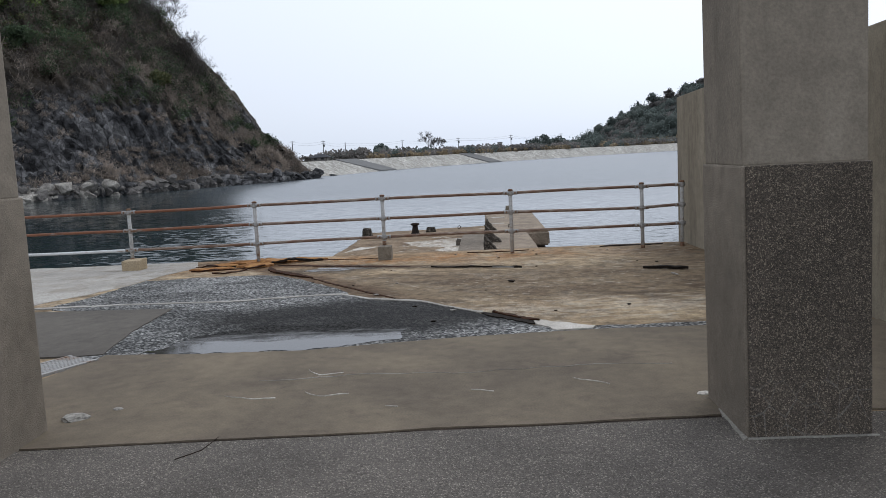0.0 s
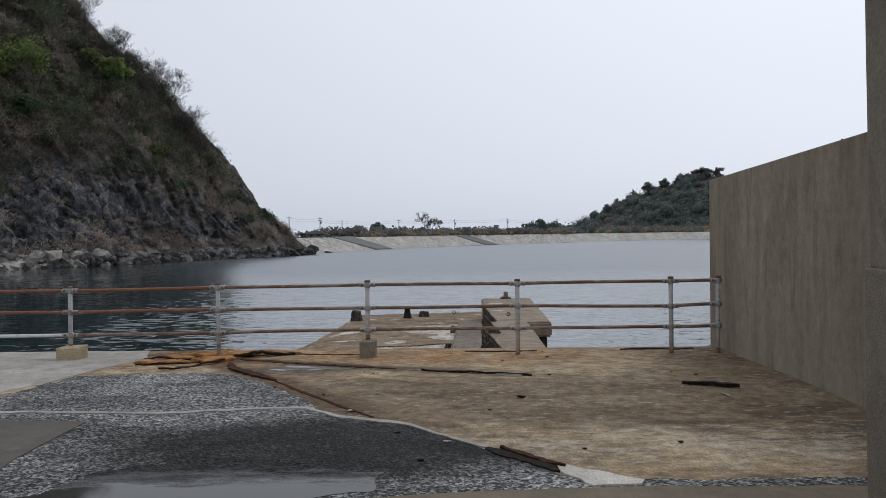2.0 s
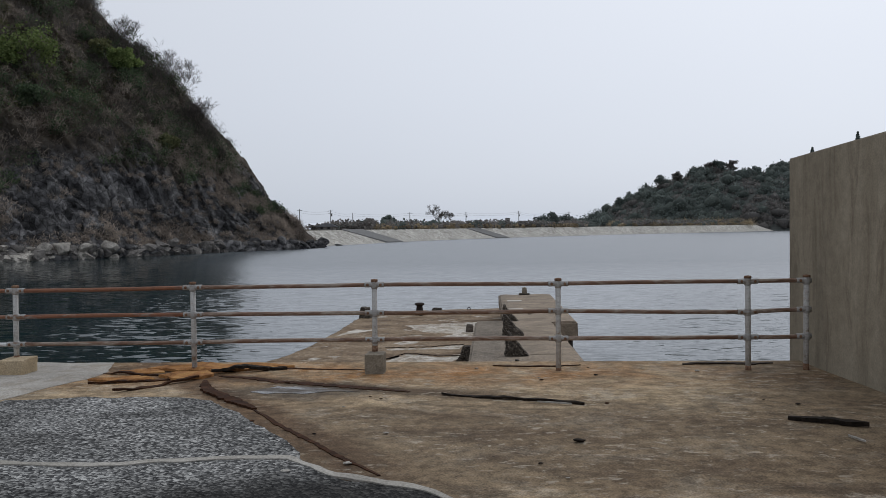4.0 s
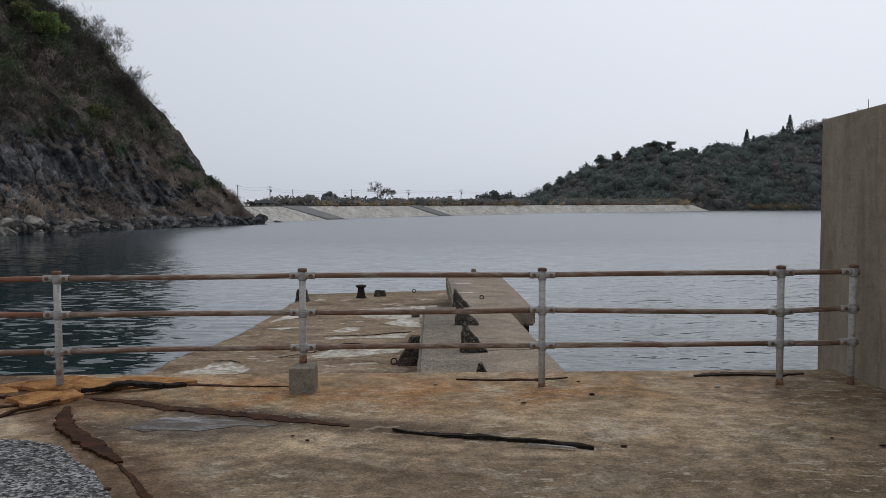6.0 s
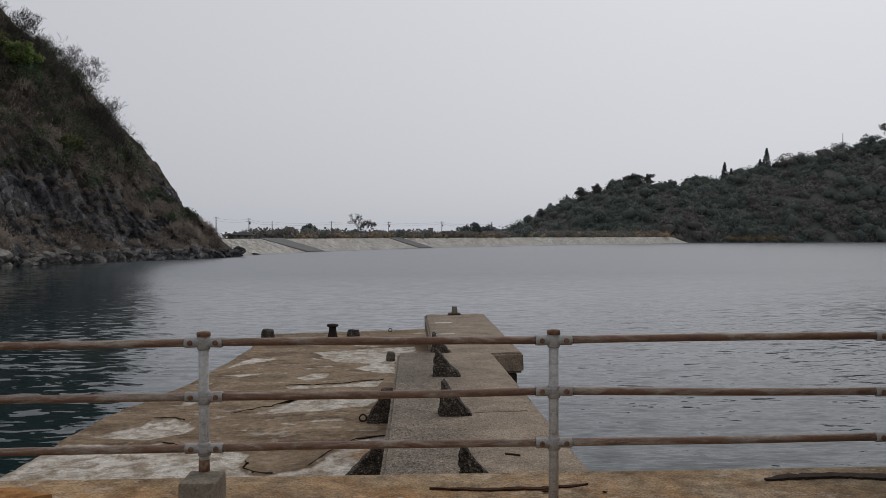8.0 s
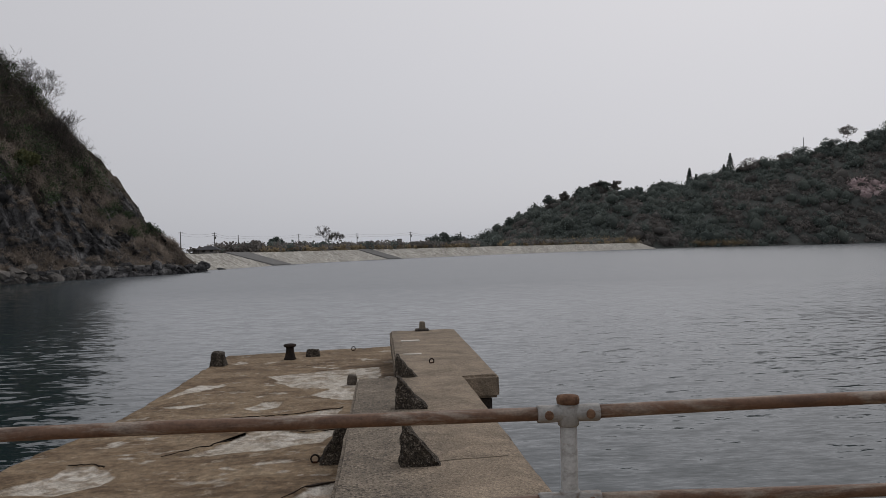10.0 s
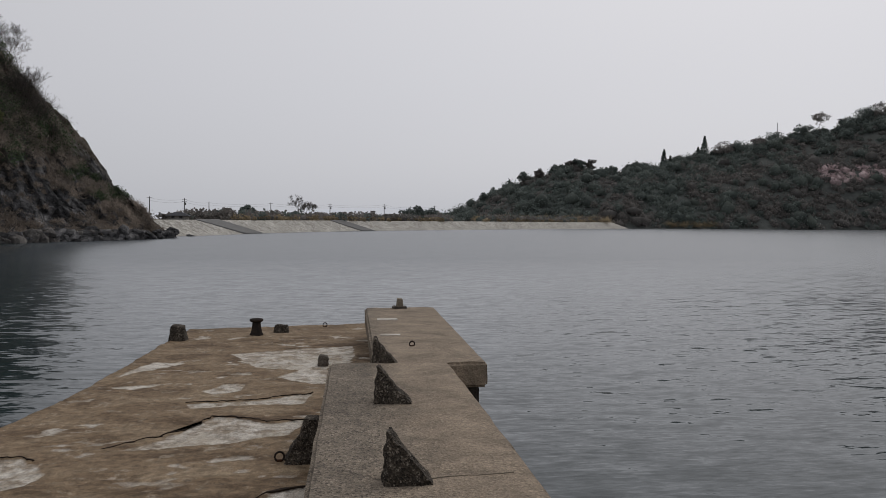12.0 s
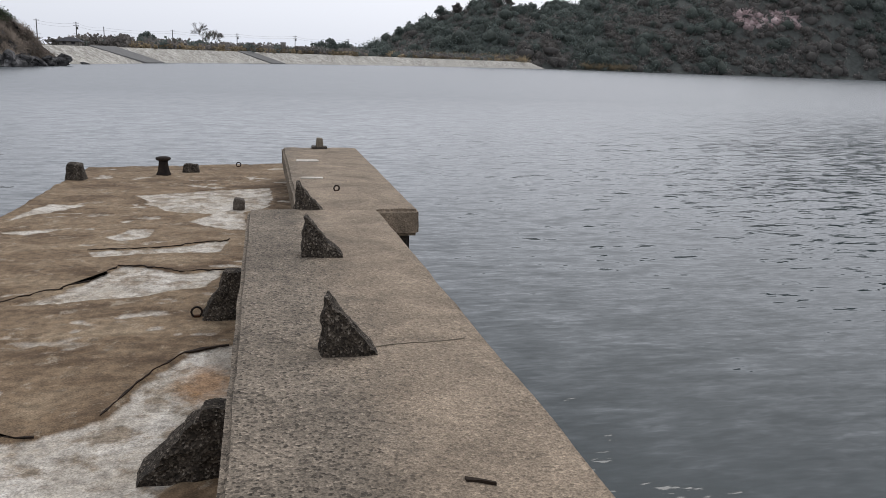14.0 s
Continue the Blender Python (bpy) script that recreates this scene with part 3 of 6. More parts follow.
def make_puddle():
    k = Mat("puddle_water", 0.05, spec=0.5)
    k.b.inputs["IOR"].default_value = 1.333
    film = k.ramp(k.math("ADD", k.noise(2.4, 6, 0.7, k.at(0.6, 1.8, 1)), k.math("MULTIPLY", k.math("ADD", k.math("MAXIMUM", k.axis(1), -6.3), 5.72), 0.95)), (0.50, 0.0), (0.80, 1.0))
    k.t.links.new(k.math("MULTIPLY", k.math("SUBTRACT", 1.0, film), 0.5), k.b.inputs["Specular IOR Level"])
    k.colour(k.mix(film, (0.045, 0.043, 0.040), k.ramp(k.cells(55, out="Color"), (0.0, (0.012, 0.012, 0.012)), (1.0, (0.075, 0.074, 0.072)))))
    k.rough(k.math("ADD", 0.05, k.math("MULTIPLY", film, 0.7)))
    k.bump(k.math("MULTIPLY", k.cells(55), film), 0.5, 0.012)
    return k.m


M_PUDDLE = make_puddle()


def make_pool():
    k = Mat("thin_rain_water", 0.05, spec=0.5)
    k.b.inputs["IOR"].default_value = 1.333
    dry = k.ramp(k.noise(3.2, 6, 0.7, k.at(0.6, 1.8, 1)), (0.40, 0.0), (0.54, 1.0))
    k.colour(k.mix(dry, (0.055, 0.048, 0.040), k.ramp(k.noise(12, 5), (0.3, (0.05, 0.041, 0.033)), (0.7, (0.11, 0.092, 0.072)))))
    k.rough(k.math("ADD", 0.05, k.math("MULTIPLY", dry, 0.6)))
    return k.m


M_POOL = make_pool()
# distance haze painted as one pale blue-grey base colour
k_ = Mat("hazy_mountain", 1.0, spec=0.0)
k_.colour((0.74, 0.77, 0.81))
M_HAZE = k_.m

# ---- builders ----
rng = np.random.default_rng(7)


def mesh_of(name, bm, material=None, smooth=False):
    me = bpy.data.meshes.new(name)
    bm.to_mesh(me)
    bm.free()
    if material:
        me.materials.append(material)
    if smooth:
        me.polygons.foreach_set("use_smooth", [True] * len(me.polygons))
    return me


def part(name, bm, material, parent=None, label="", smooth=False):
    ob = new(name, mesh_of(name, bm, material, smooth))
    if parent:
        ob.parent = parent
    if label:
        ob["label"] = label
    return ob


def thing(name, m, label, category, group=""):
    ob = new(name)
    ob.matrix_basis = m
    return tagged(ob, label, category, group)


def np_mesh(name, verts, faces, material, smooth=False):
    """A mesh from numpy arrays; all faces have the same number of corners."""
    me = bpy.data.meshes.new(name)
    nf, k = faces.shape
    me.vertices.add(len(verts))
    me.vertices.foreach_set("co", np.ascontiguousarray(verts, dtype=np.float32).ravel())
    me.loops.add(nf * k)
    me.loops.foreach_set("vertex_index", np.ascontiguousarray(faces, dtype=np.int32).ravel())
    me.polygons.add(nf)
    me.polygons.foreach_set("loop_start", np.arange(0, nf * k, k, dtype=np.int32))
    me.update(calc_edges=True)
    me.materials.append(material)
    if smooth:
        me.polygons.foreach_set("use_smooth", [True] * nf)
    return me


def wob(x, y, z=0.0, f=1.0, octaves=4):
    """Fractal noise, about -1 to 1."""
    return noise.fractal(Vector((x * f, y * f, z * f)), 1.0, 2.0, octaves)


def ragged(pts, step=0.12, amp=0.05, freq=2.0, closed=True, seed=0.0):
    """A polyline cut into short steps and shaken by noise."""
    out = []
    n = len(pts)
    for i in range(n if closed else n - 1):
        a, b = Vector(pts[i]).to_2d(), Vector(pts[(i + 1) % n]).to_2d()
        m = max(1, int((b - a).length / step))
        for j in range(m):
            p = a.lerp(b, j / m)
            out.append((p.x + amp * wob(p.x, p.y, 3.1 + seed, freq), p.y + amp * wob(p.x, p.y, 9.7 + seed, freq)))
    if not closed:
        out.append(tuple(pts[-1][:2]))
    return out


def slab_bm(pts, z0, z1):
    bm = bmesh.new()
    f = bm.faces.new([bm.verts.new((x, y, z0)) for x, y in pts])
    bmesh.ops.recalc_face_normals(bm, faces=[f])
    if f.normal.z < 0:
        f.normal_flip()
    up = bmesh.ops.extrude_face_region(bm, geom=[f])
    bmesh.ops.translate(bm, vec=(0, 0, z1 - z0), verts=[v for v in up["geom"] if isinstance(v, bmesh.types.BMVert)])
    bmesh.ops.recalc_face_normals(bm, faces=bm.faces)
    bmesh.ops.triangulate(bm, faces=bm.faces)
    return bm


FALL, REACH = 0.055, 0.20


def fall(y):
    """How far the deck has begun to fall towards the sea, 0 to 1."""
    return min(1.0, max(0.0, (y + 2.6) / 2.4))


def laid(bm):
    """Lay a piece on the deck, which falls towards the rail."""
    if min(v.co.z for v in bm.verts) > -0.5:
        for y in (-2.6, -0.2):
            bmesh.ops.bisect_plane(bm, geom=bm.verts[:] + bm.edges[:] + bm.faces[:], plane_co=(0, y, 0), plane_no=(0, 1, 0))
        for v in bm.verts:
            w = fall(v.co.y)
            v.co.y += REACH * w
            v.co.z -= FALL * w
    return bm


def pavement(name, pts, z0, z1, material, label, amp=0.05, step=0.12, freq=2.0, seed=0.0):
    ob = new(name, mesh_of(name, laid(slab_bm(ragged(pts, step, amp, freq, True, seed), z0, z1)), material))
    return tagged(ob, label, "pavement", kind="structure")


def box_bm(x0, x1, y0, y1, z0, z1, bevel=0.01, cuts=0, shake=0.0, seed=0.0, segments=2):
    bm = bmesh.new()
    bmesh.ops.create_cube(bm, size=1.0)
    for v in bm.verts:
        v.co = Vector((x0 + (v.co.x + 0.5) * (x1 - x0), y0 + (v.co.y + 0.5) * (y1 - y0), z0 + (v.co.z + 0.5) * (z1 - z0)))
    if bevel:
        bmesh.ops.bevel(bm, geom=bm.edges, offset=bevel, segments=segments, affect="EDGES", profile=0.6)
    if cuts:
        bmesh.ops.subdivide_edges(bm, edges=[e_ for e_ in bm.edges if e_.calc_length() > 3 * bevel + 0.01], cuts=cuts, use_grid_fill=True)
    if shake:
        for v in bm.verts:
            v.co += shake * Vector((wob(v.co.x + seed, v.co.y, v.co.z, 2.3), wob(v.co.x, v.co.y + 5 + seed, v.co.z, 2.3), wob(v.co.x, v.co.y, v.co.z + 9 + seed, 2.3)))
    return bm


def tube_bm(points, radii, sides=12, caps=True):
    """A round bar through the points."""
    bm = bmesh.new()
    pts = [Vector(p) for p in points]
    if not hasattr(radii, "__len__"):
        radii = [radii] * len(pts)
    rings = []
    for i, p in enumerate(pts):
        d = (pts[min(i + 1, len(pts) - 1)] - pts[max(i - 1, 0)]).normalized()
        side = d.cross(Vector((0, 0, 1)) if abs(d.z) < 0.9 else Vector((0, 1, 0))).normalized()
        up = side.cross(d)
        rings.append([bm.verts.new(p + radii[i] * (math.cos(a) * side + math.sin(a) * up)) for a in [2 * math.pi * k / sides for k in range(sides)]])
    for a, b in zip(rings, rings[1:]):
        for k in range(sides):
            bm.faces.new((a[k], a[(k + 1) % sides], b[(k + 1) % sides], b[k]))
    if caps:
        bm.faces.new(rings[0][::-1])
        bm.faces.new(rings[-1])
    bmesh.ops.recalc_face_normals(bm, faces=bm.faces)
    return bm


def lathe_bm(profile, sides=20):
    return tube_bm([(0, 0, z) for r, z in profile], [r for r, z in profile], sides)


def inside(px, py, poly):
    """Which of the points lie in the polygon."""
    hit = np.zeros(px.shape, bool)
    n = len(poly)
    for i in range(n):
        (x0, y0), (x1, y1) = poly[i], poly[(i + 1) % n]
        if y0 == y1:
            continue
        hit ^= ((py < y0) != (py < y1)) & (px < x0 + (py - y0) * (x1 - x0) / (y1 - y0))
    return hit


def grid_faces(nx, ny):
    i = np.arange(nx * ny).reshape(ny, nx)
    return np.stack([i[:-1, :-1], i[:-1, 1:], i[1:, 1:], i[1:, :-1]], -1).reshape(-1, 4)


_lat = np.random.default_rng(3).random((256, 256))


def vnoise(x, y, f):
    """Smooth lattice noise on arrays, 0 to 1."""
    x, y = np.asarray(x) * f + 1000.0, np.asarray(y) * f + 1000.0
    i, j = np.floor(x).astype(int), np.floor(y).astype(int)
    u, v = x - i, y - j
    u, v = u * u * (3 - 2 * u), v * v * (3 - 2 * v)
    g = lambda a, b: _lat[a % 256, b % 256]
    return (g(i, j) * (1 - u) + g(i + 1, j) * u) * (1 - v) + (g(i, j + 1) * (1 - u) + g(i + 1, j + 1) * u) * v


def fnoise(x, y, f, octaves=5, gain=0.55):
    s, a, tot = 0.0, 1.0, 0.0
    for o in range(octaves):
        s = s + a * vnoise(x + 17.3 * o, y - 9.1 * o, f * 2 ** o)
        tot += a
        a *= gain
    return s / tot * 2 - 1


def sprays(centres, radii, count, size, squash=0.8, long=1.0, shell=0.55, rise=0.0):
    """Leaf cards scattered in rounded clumps: vertices and quads."""
    c = np.repeat(centres, count, 0)
    r = np.repeat(np.broadcast_to(radii, (len(centres),)), count)
    n = len(c)
    d = rng.normal(size=(n, 3))
    d /= np.linalg.norm(d, axis=1, keepdims=True)
    rad = r * (shell + (1 - shell) * rng.random(n)) * (0.75 + 0.5 * rng.random(n))
    p = c + d * rad[:, None] * np.array((1, 1, squash))
    a = rng.normal(size=(n, 3)) + d * 0.6
    a[:, 2] += rise
    a /= np.linalg.norm(a, axis=1, keepdims=True)
    b = np.cross(a, rng.normal(size=(n, 3)))
    b /= np.linalg.norm(b, axis=1, keepdims=True) + 1e-9
    s = size * (0.6 + 0.8 * rng.random(n))
    a, b = a * (s * long)[:, None], b * (s / long)[:, None]
    v = np.stack([p - a, p + b * 0.8, p + a, p - b * 0.8], 1).reshape(-1, 3)
    return v, np.arange(4 * n).reshape(n, 4)


def ico_unit():
    bm = bmesh.new()
    bmesh.ops.create_icosphere(bm, subdivisions=1, radius=1.0)
    v = np.array([u.co[:] for u in bm.verts])
    f = np.array([[u.index for u in q.verts] for q in bm.faces])
    bm.free()
    return v, f


ICO = ico_unit()


def mounds(centres, radii, squash=0.8, rough=0.35):
    """Uneven rounded canopies: vertices and triangles."""
    uv, uf = ICO
    n, m = len(centres), len(uv)
    r = np.broadcast_to(radii, (n,))[:, None, None]
    bump = 1.0
    for freq in (2.5, 4.5, 7.0):
        way = rng.normal(size=(n, 3))
        bump = bump + rough * 0.8 / freq * np.cos(freq * (uv[None] * way[:, None]).sum(-1, keepdims=True) + 6.3 * rng.random((n, 1, 1)))
    stretch = (0.75 + 0.5 * rng.random((n, 1, 3))) * np.array((1, 1, squash))
    v = centres[:, None, :] + uv[None] * r * bump * stretch
    f = uf[None] + (np.arange(n) * m)[:, None, None]
    return v.reshape(-1, 3), f.reshape(-1, 3)


def stuff(name, mesh, label, category):
    return tagged(new(name, mesh), label, category, kind="stuff")

# ---- large structure: sea, quay, jetty, wall, pillars ----
SEA = -2.7


def sheet(name, x0, x1, y0, y1, z, material, label, category, nx=2, ny=2):
    gx, gy = np.meshgrid(np.linspace(x0, x1, nx), np.linspace(y0, y1, ny))
    v = np.stack([gx.ravel(), gy.ravel(), np.full(gx.size, z)], 1)
    return tagged(new(name, np_mesh(name, v, grid_faces(nx, ny), material)), label, category, kind="structure")


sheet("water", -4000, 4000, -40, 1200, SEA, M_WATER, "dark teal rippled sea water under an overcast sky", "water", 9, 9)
sheet("ground", -4000, 4000, -4000, 4500, SEA - 6, M_FIELD, "sea bed and land base reaching the horizon", "ground", 9, 9)

# quay body and its worn top
bm = bmesh.new()
rows_ = []
for x_ in (-60, 40):
    rows_.append([bm.verts.new((x_, y_, z_)) for y_, z_ in ((-200, -8), (-200, 0), (-2.6, 0), (0.0, -FALL), (0.59, -FALL), (0.605, -FALL - 0.006), (0.615, -FALL - 0.025), (0.62, -8))])
for k in range(8):
    bm.faces.new((rows_[0][k], rows_[0][(k + 1) % 8], rows_[1][(k + 1) % 8], rows_[1][k]))
bm.faces.new(rows_[0])
bm.faces.new(rows_[1])
bmesh.ops.recalc_face_normals(bm, faces=bm.faces)
quay = new("floor", mesh_of("floor", bm, M_DECK))
tagged(quay, "worn tan concrete quay deck stained with rust", "quay", kind="structure")

pavement("pavement_aggregate", [(-30, -8.25), (-1.08, -8.22), (0.88, -8.12), (2.80, -8.03), (20, -7.6), (20, -60), (-30, -60)], -0.05, 0.010, M_AGG,
         "dark exposed aggregate paving between the gate pillars", 0.012, 0.25)
pavement("pavement_joint", [(-1.6, -8.245), (-1.08, -8.21), (0.88, -8.10), (2.84, -8.02), (2.84, -7.96), (0.88, -8.085), (-1.08, -8.19), (-1.6, -8.22)], -0.05, 0.003, M_CRACK,
         "dark open joint between two paving slabs", 0.006, 0.1)
pavement("pavement_slab", [(-1.78, -6.72), (-1.62, -6.03), (-0.8, -6.12), (0.06, -6.12), (0.78, -5.97), (1.43, -5.84), (2.49, -5.75), (3.33, -5.75), (9, -5.8), (9, -7.86), (2.8, -7.98), (0.88, -8.085), (-1.08, -8.185), (-2.4, -8.22)],
         -0.05, 0.012, M_SLAB, "smooth brown concrete threshold slab with hairline cracks", 0.02, 0.15)
pavement("pavement_left_slab", [(-5.6, -3.9), (-3.44, -3.92), (-2.33, -3.98), (-1.84, -4.02), (-1.78, -5.15), (-1.66, -6.0), (-1.83, -6.03), (-5.8, -6.1)],
         -0.05, 0.014, M_SLAB2, "smooth grey concrete slab beside the gravel", 0.02, 0.15)
pavement("pavement_gravel", [(-3.4, -3.5), (-3.2, -2.75), (-3.15, -1.75), (-2.47, -1.6), (-1.45, -1.62), (-1.2, -1.78), (-0.5, -2.68), (-0.2, -3.1), (0.08, -3.7), (0.37, -3.97), (0.71, -4.12),
                             (1.03, -4.34), (1.3, -4.68), (1.6, -5.02), (1.94, -5.46), (2.1, -5.62), (2.49, -5.62), (3.4, -5.58), (4.7, -5.55), (4.7, -5.9), (-1.6, -6.2), (-2.0, -6.0), (-2.2, -5.1), (-2.2, -4.1), (-3.3, -3.8)],
         -0.05, 0.006, M_GRAVEL, "loose grey gravel and worn asphalt with damp dark areas", 0.06, 0.10, 2.5)
pavement("pavement_pale", [(-22, 0.395), (-3.15, 0.395), (-2.95, -0.3), (-3.15, -1.6), (-3.35, -2.8), (-3.75, -3.5), (-5.6, -3.85), (-22, -3.85)], -0.05, 0.005, M_PALE,
         "pale bleached concrete at the quay edge", 0.10, 0.12, 1.5)
for i_, line_ in enumerate(([(-3.6, -3.66), (-2.6, -3.63), (-1.35, -3.70), (-0.9, -3.60), (-0.38, -3.50), (-0.1, -3.52), (0.28, -3.88), (0.79, -4.10), (1.04, -4.34), (1.5, -4.82)],)):
    path_ = ragged(line_, 0.08, 0.035, 3.0, False)
    rim = [(x, y + 0.035 + 0.03 * wob(x, y, 1, 4)) for x, y in path_] + [(x, y - 0.035 - 0.03 * wob(x, y, 7, 4)) for x, y in path_[::-1]]
    tagged(new("pavement_line", mesh_of("pavement_line", laid(slab_bm(rim, -0.02, 0.013)), M_LINE)), "pale mortar seam across the gravel", "pavement", kind="structure")
pavement("pavement_scab", [(1.95, -5.25), (2.15, -5.42), (2.46, -5.60), (2.42, -5.70), (2.14, -5.74), (1.98, -5.5)], -0.02, 0.018, M_WHITE, "pale scaled concrete scab at the slab edge", 0.05, 0.06, 5)
# puddles
pavement("puddle", [(-1.35, -6.03), (-1.0, -5.42), (-0.55, -5.08), (-0.1, -5.16), (0.2, -5.06), (0.52, -5.36), (0.85, -5.5), (0.78, -5.82), (0.42, -5.96), (0.06, -6.10), (-0.84, -6.09)], -0.02, 0.0095, M_PUDDLE,
         "shallow rain puddle on the gravel", 0.09, 0.03, 4)
pavement("puddle_small", [(-1.02, -1.36), (-0.85, -1.10), (-0.40, -1.14), (-0.02, -1.30), (-0.40, -1.42), (-0.8, -1.44)], -0.02, 0.004, M_POOL, "thin rain puddle on worn concrete", 0.06, 0.02, 3)

# flood wall beside the rail, stepping up slightly inland
bm = box_bm(4.745, 5.10, -9.0, 0.90, -2.0, 2.25, 0.015, 0)
for v in bm.verts:
    if v.co.z > 1:
        v.co.z += 0.0225 * (0.9 - v.co.y)
tagged(new("wall_east", mesh_of("wall_east", bm, M_WALL)), "tall weathered grey concrete flood wall by the rail", "wall", kind="structure")


def gate_pillar(name, x0, x1, y0, y1, label, tip=0.0):
    lower = box_bm(x0 - 0.012, x1 + 0.012, y0 - 0.012, y1 + 0.012, -0.1, 1.393, 0.012, 3, 0.004)
    upper = box_bm(x0, x1, y0, y1, 1.383, 4.4, 0.018, 3, 0.003)
    panel = box_bm(x0 + 0.006, x1 + 0.004, y0 - 0.028, y0 - 0.002, -0.08, 1.391, 0.006, 3, 0.003)
    for bm_ in (lower, upper, panel):
        for v_ in bm_.verts:
            v_.co.x += tip * v_.co.z
    base = tagged(new(name), label, "pillar", kind="structure")
    part("plinth", lower, M_PLINTH, base, "rough grey render lower part")
    part("roughcast_panel", panel, M_ROUGH, base, "dark speckled roughcast face")
    part("shaft", upper, M_PILLAR, base, "smooth grey render upper part")
    return base


gate_pillar("pillar_east", 2.842, 3.45, -8.338, -7.67, "square concrete gate pillar with dark roughcast foot", -0.013)
gate_pillar("pillar_west", -1.78, -1.10, -8.50, -7.90, "square concrete gate pillar beside the threshold")

# jetty: an eroded top coat over pale concrete
WORN = [
    [(-6, 8.6), (-3.06, 8.25), (-2.77, 8.41), (-2.4, 8.06), (-1.86, 8.03), (-1.29, 7.64), (-1.24, 6.96), (-1.01, 6.62), (-0.71, 6.6), (-0.27, 6.94), (-0.1, 7.65), (0.0, 7.96), (0.3, 8.46), (0.75, 8.65), (1.0, 7.0), (0.55, 5.9), (0.2, 5.3), (0.2, 4.0), (-6, 3.0)],
    [(-4.2, 8.9), (-3.59, 9.45), (-3.47, 10.12), (-3.12, 10.15), (-2.58, 9.51), (-2.62, 8.99), (-3.19, 8.55)],
    [(-1.99, 10.4), (-1.25, 11.39), (-0.97, 12.31), (-0.33, 12.07), (0.04, 11.82), (0.6, 11.97), (0.43, 11.01), (-0.19, 10.75), (-1.11, 10.6)],
    [(-1.53, 13.25), (-0.38, 13.46), (0.58, 13.96), (0.56, 13.09), (-0.25, 13.1), (-1.35, 12.9)],
    [(-1.55, 14.41), (-1.15, 14.9), (-0.71, 14.93), (-0.86, 14.25), (-1.33, 14.03)],
    [(-1.52, 18.51), (-0.52, 19.04), (1.39, 19.51), (1.35, 17.33), (0.74, 16.55), (0.83, 14.68), (0.23, 14.96), (-0.24, 15.51), (0.16, 16.38), (-0.81, 16.73)],
    [(-3.47, 15.72), (-3.22, 17.46), (-2.36, 17.43), (-2.83, 16.78)],
    [(-3.3, 14.85), (-2.15, 15.14), (-2.83, 14.5)],
]


def jetty_edge(y):
    return np.interp(y, [0, 7, 11.5, 12.4, 15, 21, 24.5], [-4.9, -4.5, -4.35, -4.0, -3.68, -3.5, -3.35])


def build_jetty():
    nx, ny = 150, 500
    gx, gy = np.meshgrid(np.linspace(0, 1, nx), np.linspace(0.40, 24.0, ny))
    left = jetty_edge(gy) + 0.08 * fnoise(gy, gy * 0, 1.6)
    x = left + gx * (3.4 - left)
    # the sea end runs askew
    y = gy.copy()
    end = 22.9 + 0.21 * (x + 3.4) + 0.06 * fnoise(x, x * 0 + 4, 1.7)
    y = 0.40 + (y - 0.40) * (end - 0.40) / 23.6
    wx = x + 0.16 * fnoise(x, y, 1.6, 5, 0.6)
    wy = y + 0.22 * fnoise(x + 40, y, 1.2, 5, 0.6)
    bare = np.zeros(x.shape)
    for p in WORN:
        bare = np.maximum(bare, inside(wx, wy, p).astype(float))
    flecks = (fnoise(x, y * 1.6, 1.1, 6, 0.7) > 0.30) & (y > 7)
    bare = np.maximum(bare, 0.85 * flecks)
    for _ in range(1):
        b = np.pad(bare, 1, mode="edge")
        bare = (b[1:-1, 1:-1] * 2 + b[:-2, 1:-1] + b[2:, 1:-1] + b[1:-1, :-2] + b[1:-1, 2:]) / 6
    z = -1.80 - 0.030 * bare + 0.008 * fnoise(x, y, 1.3) + 0.006 * fnoise(x, y, 7.0)
    # a broken lip along the outer edge, then the drop to the sea
    rim = np.clip((x - left) / 0.35, 0, 1)
    z = z + 0.012 * (1 - rim) ** 2
    top = np.stack([x, y, z], -1)
    skirt_l = top[:, :1].copy()
    skirt_l[..., 2] = -5
    skirt_l[..., 0] -= 0.1
    v = np.concatenate([skirt_l, top], 1)
    far = v[-1:].copy()
    far[..., 2] = -5
    v = np.concatenate([v, far], 0)
    return np_mesh("jetty", v.reshape(-1, 3), grid_faces(v.shape[1], v.shape[0]), M_JETTY)


tagged(new("jetty", build_jetty()), "long old concrete jetty with a peeling brown top coat", "jetty", kind="structure")


